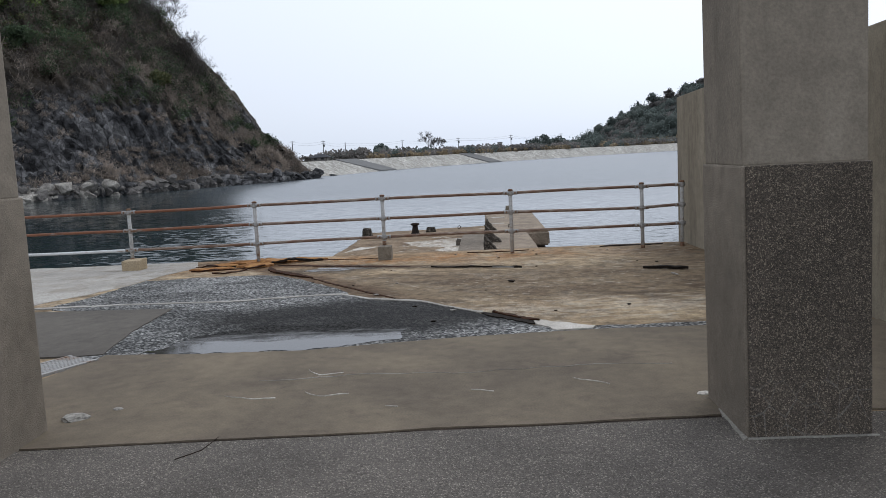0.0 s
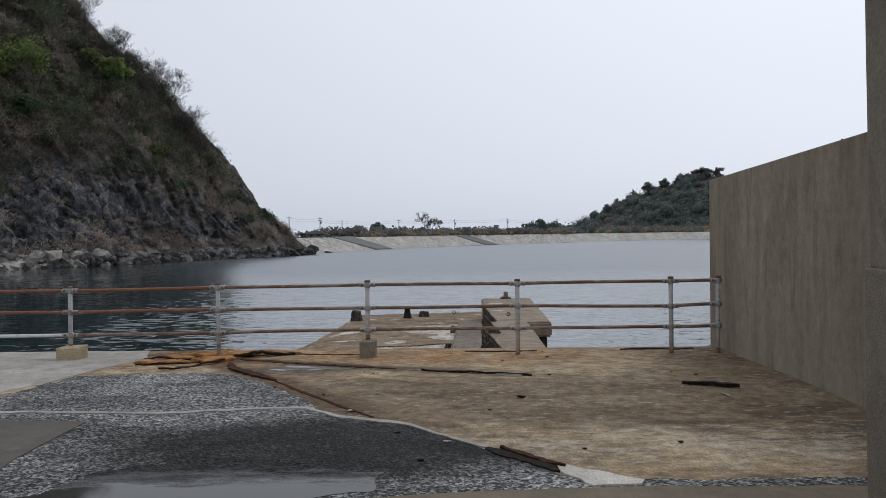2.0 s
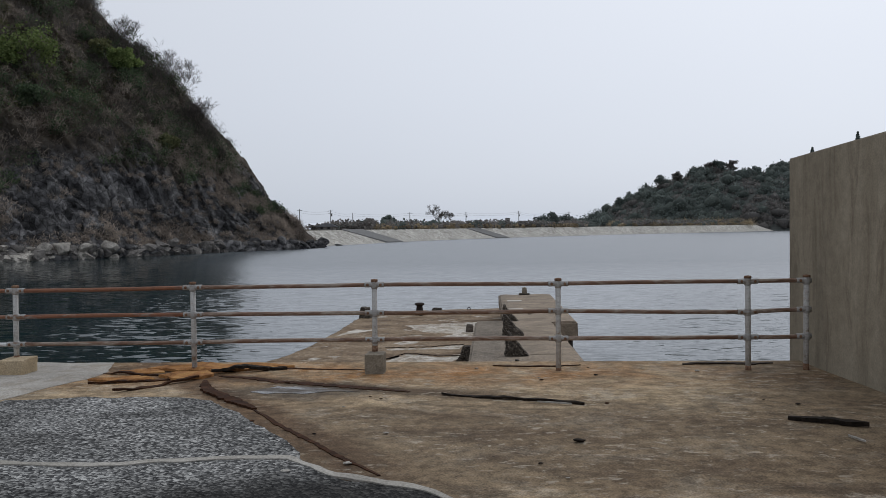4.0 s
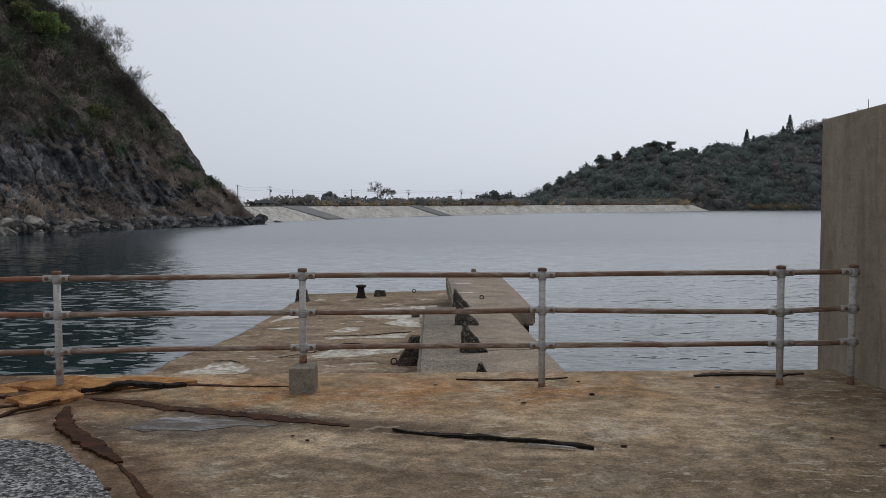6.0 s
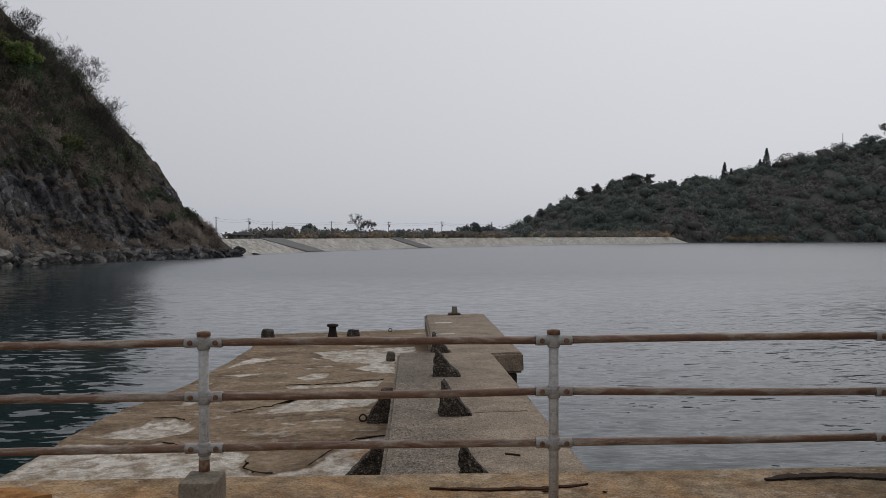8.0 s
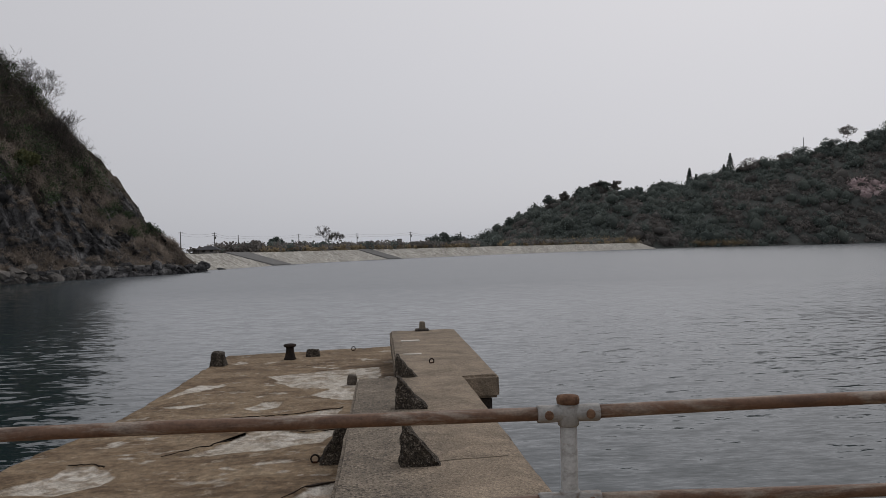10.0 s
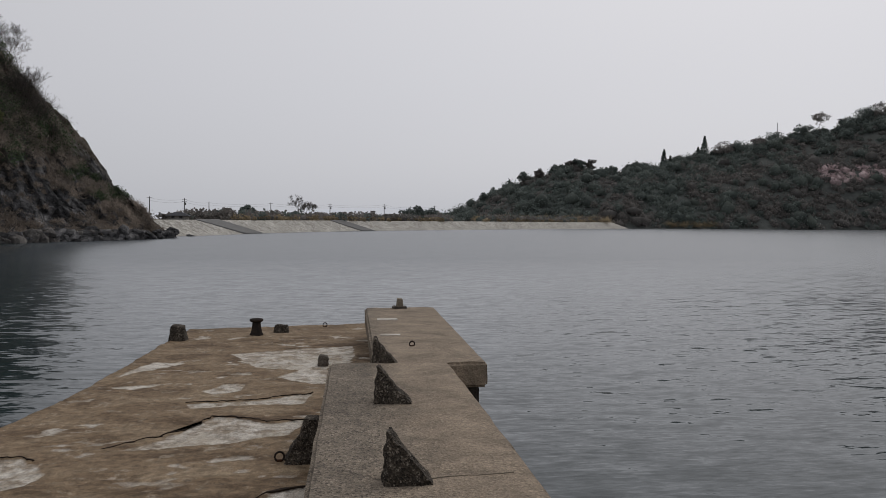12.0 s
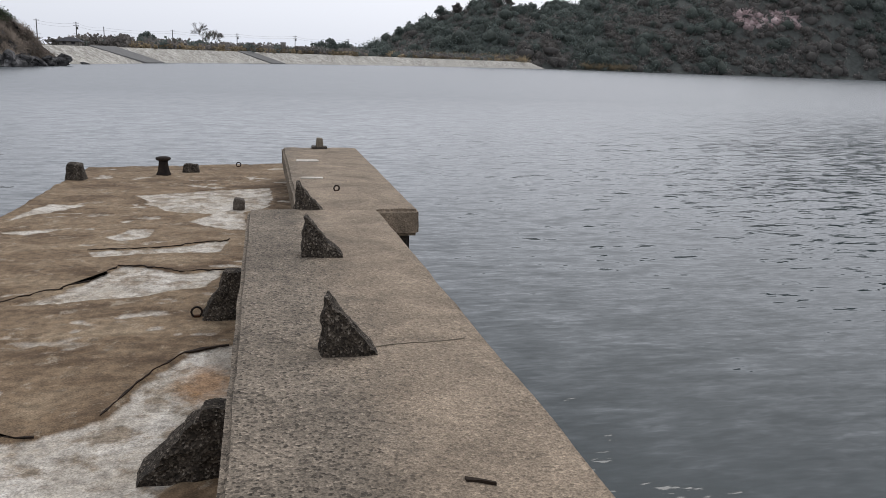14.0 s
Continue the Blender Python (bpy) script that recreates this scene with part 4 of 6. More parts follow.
def worn_block(name, x0, x1, y0, y1, z0, za, zb, bevel, cuts, material, label, twist=0.0):
    """A long concrete block whose top runs from za at y0 to zb at y1."""
    bm = bmesh.new()
    nx, ny, nz = cuts
    bmesh.ops.create_cube(bm, size=1.0)
    bmesh.ops.bevel(bm, geom=bm.edges, offset=0.04, segments=3, affect="EDGES")
    for axis_, n in ((0, nx), (1, ny), (2, nz)):
        for k in range(1, n):
            co = Vector((0, 0, 0))
            no = Vector((0, 0, 0))
            co[axis_] = -0.5 + 0.04 + 0.92 * k / n
            no[axis_] = 1
            bmesh.ops.bisect_plane(bm, geom=bm.verts[:] + bm.edges[:] + bm.faces[:], plane_co=co, plane_no=no)
    for v in bm.verts:
        p = v.co.copy()
        size = (x1 - x0, y1 - y0, za - z0)
        q = [0, 0, 0]
        for a in range(3):
            s = p[a]
            if abs(s) > 0.4601:
                s = math.copysign(0.5 - (0.5 - abs(s)) / 0.04 * bevel / size[a], s)
            else:
                s = s / 0.46 * (0.5 - bevel / size[a])
            q[a] = s + 0.5
        y = y0 + q[1] * size[1]
        zt = za + (zb - za) * q[1]
        x = x0 + q[0] * size[0] + twist * q[1] * (1 - q[0])
        z = z0 + q[2] * (zt - z0)
        n1 = Vector((wob(x, y, z, 1.5), wob(x + 8, y, z, 1.5), wob(x, y + 8, z, 1.5)))
        n2 = Vector((wob(x, y, z, 9.0, 2), wob(x + 8, y, z, 9.0, 2), wob(x, y + 8, z, 9.0, 2)))
        edge = 1.0 if sum(abs(c - 0.5) > 0.49 for c in q) > 1 else 0.25
        v.co = Vector((x, y, z)) + 0.012 * n1 + 0.014 * edge * n2
    return tagged(new(name, mesh_of(name, bm, material)), label, "parapet", kind="structure")


worn_block("parapet_near", 0.86, 2.90, 0.43, 12.22, -5, -0.70, -0.945, 0.05, (10, 60, 4), M_PARA, "wide weathered concrete parapet along the jetty", 0.06)
worn_block("parapet_far", 1.66, 3.60, 12.40, 21.2, -1.43, -1.0, -1.0, 0.05, (8, 40, 3), M_PARA, "raised concrete block further along the jetty")
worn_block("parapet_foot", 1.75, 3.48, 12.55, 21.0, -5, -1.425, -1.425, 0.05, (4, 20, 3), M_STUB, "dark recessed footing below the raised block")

# ---- things on the jetty ----


def rib(w, d, h, lean, seed, crest=0.03):
    """A broken wedge-shaped rib: upright on one side, sloping on the other, with a pitted surface."""
    bm = bmesh.new()
    n, m = 14, 32
    rows = []
    for i in range(n + 1):
        t = i / n
        x0 = lean * h * t
        x1 = x0 + (w + 0.05) * (1 - t) ** 1.15 + crest
        dd = d * (1 - 0.5 * t)
        ring = []
        for k in range(m):
            a = 2 * math.pi * k / m
            c, s = math.cos(a), math.sin(a)
            sq = max(abs(c), abs(s)) ** 0.8
            x = (x0 + x1) / 2 + c / sq * (x1 - x0) / 2
            y = s / sq * dd / 2
            z = h * t - (0.03 if i == 0 else 0)
            k_n = Vector((wob(x + seed, y, z, 7, 5), wob(x, y + seed, z, 7, 5), 0.6 * wob(x, y, z + seed, 7, 5)))
            ring.append(bm.verts.new(Vector((x, y, z)) + (0.034 if i else 0.02) * k_n))
        rows.append(ring)
    for a, b in zip(rows, rows[1:]):
        for k in range(m):
            bm.faces.new((a[k], a[(k + 1) % m], b[(k + 1) % m], b[k]))
    bm.faces.new(rows[0][::-1])
    bm.faces.new(rows[-1])
    bmesh.ops.recalc_face_normals(bm, faces=bm.faces)
    return bm


for x_, y_, z_, w_, h_, s_ in ((1.55, 2.25, -0.745, 0.36, 0.44, 1), (1.53, 5.75, -0.812, 0.38, 0.44, 2), (1.55, 9.05, -0.886, 0.42, 0.46, 3), (1.60, 12.31, -1.02, 0.42, 0.50, 4)):
    ob = new("concrete_rib", mesh_of("concrete_rib", rib(w_, 0.34, h_, 0.12, s_ * 3.3), M_COARSE))
    ob.location = (x_, y_, z_)
    tagged(ob, "broken wedge of dark pitted concrete on the parapet", "concrete rib", "row of broken ribs")
for x_, y_, w_, h_, s_ in ((0.90, 5.95, 0.48, 0.55, 11), (0.92, 9.75, 0.26, 0.60, 12)):
    ob = new("buttress_stump", mesh_of("buttress_stump", rib(w_, 0.46, h_, 0.0, s_ * 2.7, 0.24), M_COARSE))
    ob.matrix_basis = pose(x_, y_, -1.83, 0, 0, 180)
    tagged(ob, "broken dark concrete buttress against the parapet", "buttress", "broken buttresses")


def ring_thing(x, y, z, r, turn, label):
    base = thing("mooring_ring", pose(x, y, z, 0, 0, turn), label, "mooring ring")
    pts = [(r * math.cos(a), 0, r * 0.95 + r * math.sin(a)) for a in np.linspace(-0.45 * math.pi, 1.45 * math.pi, 20)]
    part("hoop", tube_bm(pts, 0.014, 8), M_IRON, base, smooth=True)
    part("staple", box_bm(-0.035, 0.035, -0.025, 0.025, -0.02, 0.02, 0.006), M_RUST, base)
    return base


ring_thing(0.33, 9.72, -1.80, 0.062, 10, "black iron mooring ring standing on the jetty")
ring_thing(0.51, 23.2, -1.80, 0.065, 25, "thin black iron hoop at the jetty end")
ring_thing(2.44, 14.25, -1.0, 0.05, 15, "small black iron ring on the raised block")

boll = thing("mooring_bollard", pose(-1.33, 21.65, -1.81), "black cast iron mooring bollard on the jetty", "bollard")
part("shaft", lathe_bm([(0.19, 0), (0.185, 0.03), (0.155, 0.08), (0.13, 0.2), (0.115, 0.32), (0.115, 0.37)]), M_IRON, boll, smooth=True)
part("head", lathe_bm([(0.115, 0.365), (0.175, 0.39), (0.19, 0.42), (0.18, 0.455), (0.10, 0.475), (0.02, 0.478)]), M_IRON, boll, smooth=True)


def stump(name, x, y, z, w, d, h, taper, label, material, seed, category="stump"):
    bm = box_bm(-w / 2, w / 2, -d / 2, d / 2, -0.03, h, 0.05, 4, 0.0)
    for v in bm.verts:
        t = max(0, v.co.z / h)
        v.co.x *= 1 - taper * t
        v.co.y *= 1 - taper * t
        v.co += 0.035 * Vector((wob(v.co.x + seed, v.co.y, v.co.z, 5), wob(v.co.x, v.co.y + seed, v.co.z, 5), wob(v.co.x, v.co.y, v.co.z + seed, 5)))
    ob = new(name, mesh_of(name, bm, material))
    ob.location = (x, y, z)
    return tagged(ob, label, category)


stump("concrete_stump", -3.28, 20.85, -1.83, 0.46, 0.46, 0.42, 0.30, "tapered grey concrete post stump at the jetty corner", M_COARSE, 2)
stump("concrete_lump", -0.70, 22.2, -1.81, 0.44, 0.40, 0.22, 0.25, "low dark broken concrete lump at the jetty end", M_COARSE, 5)
stump("iron_stub", 0.67, 16.9, -1.82, 0.26, 0.26, 0.24, 0.2, "short dark concrete stub on the jetty", M_STUB, 8)
crown = thing("post_stump", pose(2.62, 21.0, -1.0), "small pale broken post on the raised block", "stump")
bm = box_bm(-0.10, 0.10, -0.10, 0.10, -0.01, 0.27, 0.03, 2, 0.02)
for v in bm.verts:
    v.co.x *= 1.0 - 0.9 * max(0, v.co.z)
part("post", bm, M_BLOCK, crown)
part("collar", box_bm(-0.20, 0.18, -0.16, 0.16, -0.01, 0.05, 0.02, 3, 0.025), M_STUB, crown, "dark broken collar")
for x_, y_, w_, d_ in ((2.15, 18.4, 0.5, 0.26), (2.1, 15.75, 0.42, 0.2)):
    pavement("repair_patch", [(x_ - w_ / 2, y_ - d_ / 2), (x_ + w_ / 2, y_ - d_ / 2.4), (x_ + w_ / 2, y_ + d_ / 2), (x_ - w_ / 2.2, y_ + d_ / 2)], -1.03, -0.982, M_WHITE, "white mortar patch on the raised block", 0.03, 0.06, 4)


def crack(name, pts, w, z, material=None, label="dark open crack in the concrete", amp=0.09, depth=0.02):
    p = ragged(pts, 0.05, amp, 4.0, False)
    a = [(x + w * 0.2 * wob(x, y, 2, 8), y + w * max(0.04, 0.3 + 0.9 * wob(x, y, 5, 3))) for x, y in p]
    b = [(x, y - w * max(0.04, 0.3 + 0.9 * wob(x, y, 8, 3))) for x, y in p[::-1]]
    ob = new(name, mesh_of(name, laid(slab_bm(a + b, z - depth, z)), material or M_CRACK))
    return tagged(ob, label, "crack", kind="structure")


crack("crack", [(-0.30, 7.0), (-0.1, 7.7), (0.02, 8.0), (0.3, 8.5), (0.75, 8.68)], 0.05, -1.792, amp=0.02)
crack("crack", [(-2.75, 8.45), (-2.4, 8.1), (-1.86, 8.07), (-1.5, 7.98)], 0.014, -1.790)
crack("crack", [(-1.27, 7.3), (-1.22, 6.95), (-1.0, 6.66), (-0.75, 6.64)], 0.018, -1.790)
crack("crack", [(-2.2, 10.5), (-1.25, 11.42), (-0.97, 12.33), (-0.33, 12.1), (0.1, 11.85), (0.7, 12.0)], 0.026, -1.790)
crack("crack", [(-1.6, 13.3), (-0.38, 13.5), (0.58, 13.99)], 0.022, -1.790)
crack("crack", [(-3.5, 10.18), (-3.1, 10.2), (-2.9, 10.0)], 0.018, -1.790)

crack("crack", [(1.72, 5.72), (2.08, 5.79), (2.40, 5.84), (2.70, 5.88)], 0.006, -0.803, M_BLOCK, "hairline crack across the parapet", 0.03)
crack("crack", [(2.14, 3.64), (2.22, 3.61), (2.29, 3.57)], 0.035, -0.755, label="small dark chipped hollow in the parapet", amp=0.02)

# ---- the railing on the quay ----
POSTS = [(-10.0, 0.83, 0.55, 0.24), (-8.0, 0.84, 0.55, 0.245), (-6.0, 0.845, 0.555, 0.248), (-4.02, 0.850, 0.557, 0.252), (-2.01, 0.872, 0.573, 0.266),
         (0.0, 0.885, 0.578, 0.287), (1.983, 0.879, 0.588, 0.290), (3.98, 0.888, 0.562, 0.296), (4.59, 0.893, 0.587, 0.303)]
rail = thing("railing", pose(0, 0, 0), "rusty three-bar pipe railing on galvanised posts", "railing")
FOOTED = {-4.02: 0.10, 0.0: 0.155, -8.0: 0.10}
for i, (px, *hs) in enumerate(POSTS):
    foot = FOOTED.get(px, -FALL)
    lean = 0.012 * math.sin(3.7 * i)
    top = hs[0] + 0.052
    post = part("post", tube_bm([(px + lean * 0.5, 0, foot - 0.12), (px + lean * 0.3, 0, 0.45), (px, 0, top - 0.01)], 0.0285, 16), M_POST, rail, smooth=True)
    part("cap", tube_bm([(px, 0, top - 0.022), (px, 0, top - 0.018), (px, 0, top - 0.004), (px, 0, top + 0.006), (px, 0, top + 0.010)], [0.030, 0.038, 0.039, 0.036, 0.012], 16), M_CAP, post, "rusted flat cap", smooth=True)
    part("base_rust", tube_bm([(px + lean * 0.5, 0, foot - 0.02), (px + lean * 0.5, 0, foot + 0.03 + 0.02 * (i % 3))], [0.032, 0.0295], 16), M_CAP, post, "rusted collar at the foot", smooth=True)
    for h in hs:
        arm0 = 0.105 if i else 0.0
        arm1 = 0.105 if i < len(POSTS) - 1 else 0.03
        slope0 = (h - POSTS[i - 1][1 + hs.index(h)]) / (px - POSTS[i - 1][0]) if i else 0
        slope1 = (POSTS[i + 1][1 + hs.index(h)] - h) / (POSTS[i + 1][0] - px) if i < len(POSTS) - 1 else 0
        cl_ = part("fitting", tube_bm([(px - arm0, 0, h - arm0 * slope0), (px - arm0 + 0.008, 0, h - arm0 * slope0), (px - 0.045, 0, h), (px + 0.045, 0, h), (px + arm1 - 0.008, 0, h + arm1 * slope1), (px + arm1, 0, h + arm1 * slope1)],
                                      [0.028, 0.030, 0.0285, 0.0285, 0.030, 0.028], 14), M_CLAMP, rail, "cast tee fitting", smooth=True)
        part("sleeve", tube_bm([(px, 0, h - 0.042), (px, 0, h - 0.036), (px, 0, h + 0.030), (px, 0, h + 0.036)], [0.031, 0.036, 0.036, 0.031], 14), M_CLAMP, cl_, smooth=True)
        for s in (-0.07, 0.07):
            if -arm0 < s < arm1:
                part("bolt", tube_bm([(px + s, -0.024, h), (px + s, -0.034, h), (px + s, -0.037, h)], [0.016, 0.015, 0.008], 10), M_CAP, cl_)
for i in range(len(POSTS) - 1):
    a, b = POSTS[i], POSTS[i + 1]
    for k in (1, 2, 3):
        sag = 0.006 * math.sin(5.1 * i + 2.3 * k)
        pts = [(a[0] + (b[0] - a[0]) * t, 0.004 * math.sin(9 * t + i), a[k] + (b[k] - a[k]) * t + 4 * t * (1 - t) * sag) for t in np.linspace(0.03, 0.97, 9)]
        m_ = M_RAILRED if i in (2, 3) and k < 3 else M_RAIL
        label = ""
        if i <= 2 and k == 3:
            m_, label = M_RAILWHITE, "white painted pipe"
        part("rail", tube_bm(pts, 0.0225, 14), m_, rail, label, smooth=True)


def footing(x, y, w, d, h, material, label, seed):
    bm = box_bm(-w / 2, w / 2, -d / 2, d / 2, -0.03 - FALL, h, 0.014, 3, 0.012, seed)
    ob = new("post_footing", mesh_of("post_footing", bm, material))
    ob.location = (x, y, 0.0)
    return tagged(ob, label, "footing", "post footings")


footing(0.015, -0.115, 0.20, 0.24, 0.158, M_BLOCK, "small grey concrete block round a rail post", 1)
footing(-3.96, -0.10, 0.29, 0.32, 0.11, M_YELLOW, "small ochre concrete block round a rail post", 4)
footing(-8.0, -0.02, 0.27, 0.26, 0.11, M_YELLOW, "small ochre concrete block round a rail post", 7)

# ---- rusted steel and timber on the deck ----


def strip(name, pts, w, t, z, material, label, curl=0.03, seed=0.0, amp=0.014, category="steel strip"):
    """A flat rusted bar that follows the points, its edges eaten away and its plane buckled."""
    p = ragged(pts, 0.022, amp, 3.0, False, seed)
    bm = bmesh.new()
    rows = []
    jag = np.random.default_rng(int(seed * 10) + 1)
    for i, (x, y) in enumerate(p):
        q, r = p[max(i - 1, 0)], p[min(i + 1, len(p) - 1)]
        d = Vector((r[0] - q[0], r[1] - q[1])).normalized()
        n = Vector((-d.y, d.x))
        end = min(1.0, 0.35 + 3.0 * min(i, len(p) - 1 - i) / len(p))
        wl = w * end * max(0.10, 0.42 + 0.28 * wob(x, y, 4 + seed, 11) + 0.12 * (jag.random() - 0.5))
        wr = w * end * max(0.10, 0.42 + 0.28 * wob(x, y, 6 + seed, 11) + 0.12 * (jag.random() - 0.5))
        up = z + curl * max(0.0, wob(x, y, 1 + seed, 2.0) + 0.25)
        hl, hr = up + 0.4 * curl * wob(x, y, 12 + seed, 5), up + 0.4 * curl * wob(x, y, 15 + seed, 5)
        l, rr = Vector((x, y)) + n * wl, Vector((x, y)) - n * wr
        lo = lambda h: max(h - t, -0.03)
        rows.append([bm.verts.new((l.x, l.y, max(hl, 0.007))), bm.verts.new((rr.x, rr.y, max(hr, 0.007))), bm.verts.new((rr.x, rr.y, lo(hr))), bm.verts.new((l.x, l.y, lo(hl)))])
    for a, b in zip(rows, rows[1:]):
        for k in range(4):
            bm.faces.new((a[k], a[(k + 1) % 4], b[(k + 1) % 4], b[k]))
    bm.faces.new(rows[0][::-1])
    bm.faces.new(rows[-1])
    bmesh.ops.recalc_face_normals(bm, faces=bm.faces)
    return tagged(new(name, mesh_of(name, laid(bm), material)), label, category)


RUSTY = "buckled strip of rusted steel on the deck"
strip("rusted_strip", [(-2.78, -0.98), (-2.3, -0.82), (-1.8, -0.62)], 0.075, 0.02, 0.012, M_RUST, RUSTY, 0.03, 1)
strip("rusted_strip", [(-2.3, -1.42), (-2.05, -1.1), (-1.75, -0.72)], 0.06, 0.02, 0.012, M_RUST, RUSTY, 0.035, 2)
strip("rusted_strip", [(-2.95, -0.36), (-2.5, -0.42), (-2.15, -0.52)], 0.06, 0.02, 0.012, M_RUST, RUSTY, 0.03, 3)
strip("rusted_strip", [(-1.66, -0.80), (-1.58, -1.02), (-1.36, -1.42), (-1.0, -1.80), (-0.74, -2.10)], 0.125, 0.02, 0.012, M_RUST, "curled dark rusted steel edging beside the gravel", 0.018, 4)
strip("rusted_strip", [(-0.74, -2.10), (-0.4, -2.60), (-0.1, -3.02), (0.25, -3.48), (0.56, -3.87)], 0.045, 0.02, 0.002, M_RUST, "dark rusted steel edging set in the concrete", 0.003, 5)
strip("rusted_channel", [(-1.62, -0.52), (-1.2, -0.66), (-0.93, -0.82), (-0.5, -0.98), (0.15, -1.22), (0.5, -1.36)], 0.13, 0.02, 0.002, M_RUST, "long sunken rusted steel channel across the deck", 0.003, 6)
strip("rusted_strip", [(-1.5, -0.12), (-1.2, -0.02), (-0.9, -0.06), (-0.5, -0.12), (-0.05, -0.16)], 0.05, 0.02, 0.006, M_RUST, RUSTY, 0.012, 7)
strip("black_strip", [(-1.75, -0.38), (-1.45, -0.27), (-1.2, -0.16), (-1.0, -0.10)], 0.11, 0.03, 0.03, M_BLACK, "black corroded plate edge below orange rust", 0.05, 8)
strip("rusted_strip", [(1.28, 0.07), (1.6, 0.04), (1.95, 0.03), (2.25, 0.12)], 0.05, 0.02, 0.008, M_RUST, "thin rusted reinforcement showing in the deck", 0.008, 9)
strip("timber_plank", [(0.8, -1.50), (1.2, -1.64), (1.5, -1.72), (1.8, -1.81), (2.03, -1.93)], 0.042, 0.02, 0.014, M_BLACK, "rotten black timber plank lying on the deck", 0.02, 10, 0.01, "plank")
strip("timber_plank", [(3.50, -2.44), (3.75, -2.55), (3.99, -2.68)], 0.075, 0.03, 0.028, M_BLACK, "short charred black timber plank on the deck", 0.015, 11, 0.008, "plank")
strip("rusted_strip", [(1.50, -4.86), (1.72, -5.14), (1.98, -5.44)], 0.13, 0.03, 0.012, M_BLACK, "black eroded hollow with rusted steel at the gravel edge", 0.012, 12)
strip("rusted_strip", [(1.60, -4.90), (1.80, -5.12), (2.00, -5.36)], 0.05, 0.03, 0.022, M_RUST, "broken dark rusted strip at the gravel edge", 0.03, 16)
strip("black_strip", [(3.40, 0.15), (3.8, 0.20), (4.1, 0.16), (4.38, 0.20)], 0.10, 0.03, 0.012, M_CRACK, "dark eroded hollow along the quay edge", 0.008, 13, 0.03, "hollow")
strip("timber_splinter", [(1.64, -1.86), (1.78, -1.90), (1.92, -1.94)], 0.02, 0.012, 0.02, M_LINE, "thin pale wood splinter on the deck", 0.004, 14, 0.006, "splinter")
strip("timber_splinter", [(3.72, -2.95), (3.76, -3.12)], 0.02, 0.012, 0.02, M_LINE, "thin pale wood splinter on the deck", 0.004, 15, 0.004, "splinter")


def plate(name, pts, z, t, material, label, seed=0.0, dome=0.04):
    rim = ragged(pts, 0.05, 0.035, 5.0, True, seed)
    cx, cy = sum(p[0] for p in rim) / len(rim), sum(p[1] for p in rim) / len(rim)
    bm = bmesh.new()
    rows = []
    for s in (1.0, 0.85, 0.6, 0.3):
        rows.append([bm.verts.new((cx + (x - cx) * s, cy + (y - cy) * s, z + dome * (1 - s) * 0.6 + dome * 0.8 * max(0, wob(x * s, y * s, seed, 3)))) for x, y in rim])
    low = [bm.verts.new((v.co.x, v.co.y, max(v.co.z - t, -0.02))) for v in rows[0]]
    n = len(rim)
    for a, b in zip([low] + rows, rows):
        for k in range(n):
            bm.faces.new((a[k], a[(k + 1) % n], b[(k + 1) % n], b[k]))
    bm.faces.new(rows[-1])
    bm.faces.new(low[::-1])
    bmesh.ops.recalc_face_normals(bm, faces=bm.faces)
    bmesh.ops.triangulate(bm, faces=bm.faces)
    return tagged(new(name, mesh_of(name, laid(bm), material)), label, "rusted plate")


plate("rusted_plate", [(-2.22, -0.58), (-2.05, -0.36), (-1.82, -0.34), (-1.68, -0.46), (-1.72, -0.70), (-1.95, -0.80)], 0.03, 0.03, M_ORANGE, "rounded orange rusted steel plate below a rail post", 1)
plate("rusted_plate", [(-2.6, -0.10), (-2.2, 0.22), (-1.7, 0.14), (-1.15, 0.16), (-0.95, 0.04), (-1.3, -0.14), (-1.7, -0.28), (-2.2, -0.24)], 0.02, 0.03, M_ORANGE, "buckled orange rusted sheet along the quay edge", 2, 0.05)
plate("rusted_plate", [(-2.9, -0.75), (-2.4, -0.62), (-2.2, -0.72), (-2.5, -0.92)], 0.02, 0.02, M_ORANGE, "flaked orange rusted sheet on the deck", 3, 0.03)

plate("rusted_plate", [(-2.85, -0.20), (-2.45, -0.05), (-2.3, -0.30), (-2.6, -0.40)], 0.012, 0.02, M_ORANGE, "flaked orange rusted sheet at the quay edge", 4, 0.03)

# drain grating beside the threshold slab
gr = thing("drain_grating", pose(-1.92, -6.42, 0.0, 0, 0, -28), "pale galvanised drain grating in the paving", "grating")
for s in (-0.17, 0.17):
    part("side_bar", box_bm(s - 0.014, s + 0.014, -0.55, 0.35, -0.02, 0.022, 0.003), M_CLAMP, gr)
for k in range(9):
    x_ = -0.136 + 0.034 * k
    part("bar", box_bm(x_ - 0.011, x_ + 0.011, -0.54, 0.34, -0.02, 0.019, 0.003), M_CLAMP, gr)
for k in range(9):
    y_ = -0.50 + 0.10 * k
    part("cross_rod", box_bm(-0.156, 0.156, y_ - 0.006, y_ + 0.006, -0.02, 0.0165, 0.002), M_CLAMP, gr)
part("pit", box_bm(-0.16, 0.16, -0.54, 0.34, -0.015, 0.0135, 0.0), M_BLACK, gr, "dark drain pit")


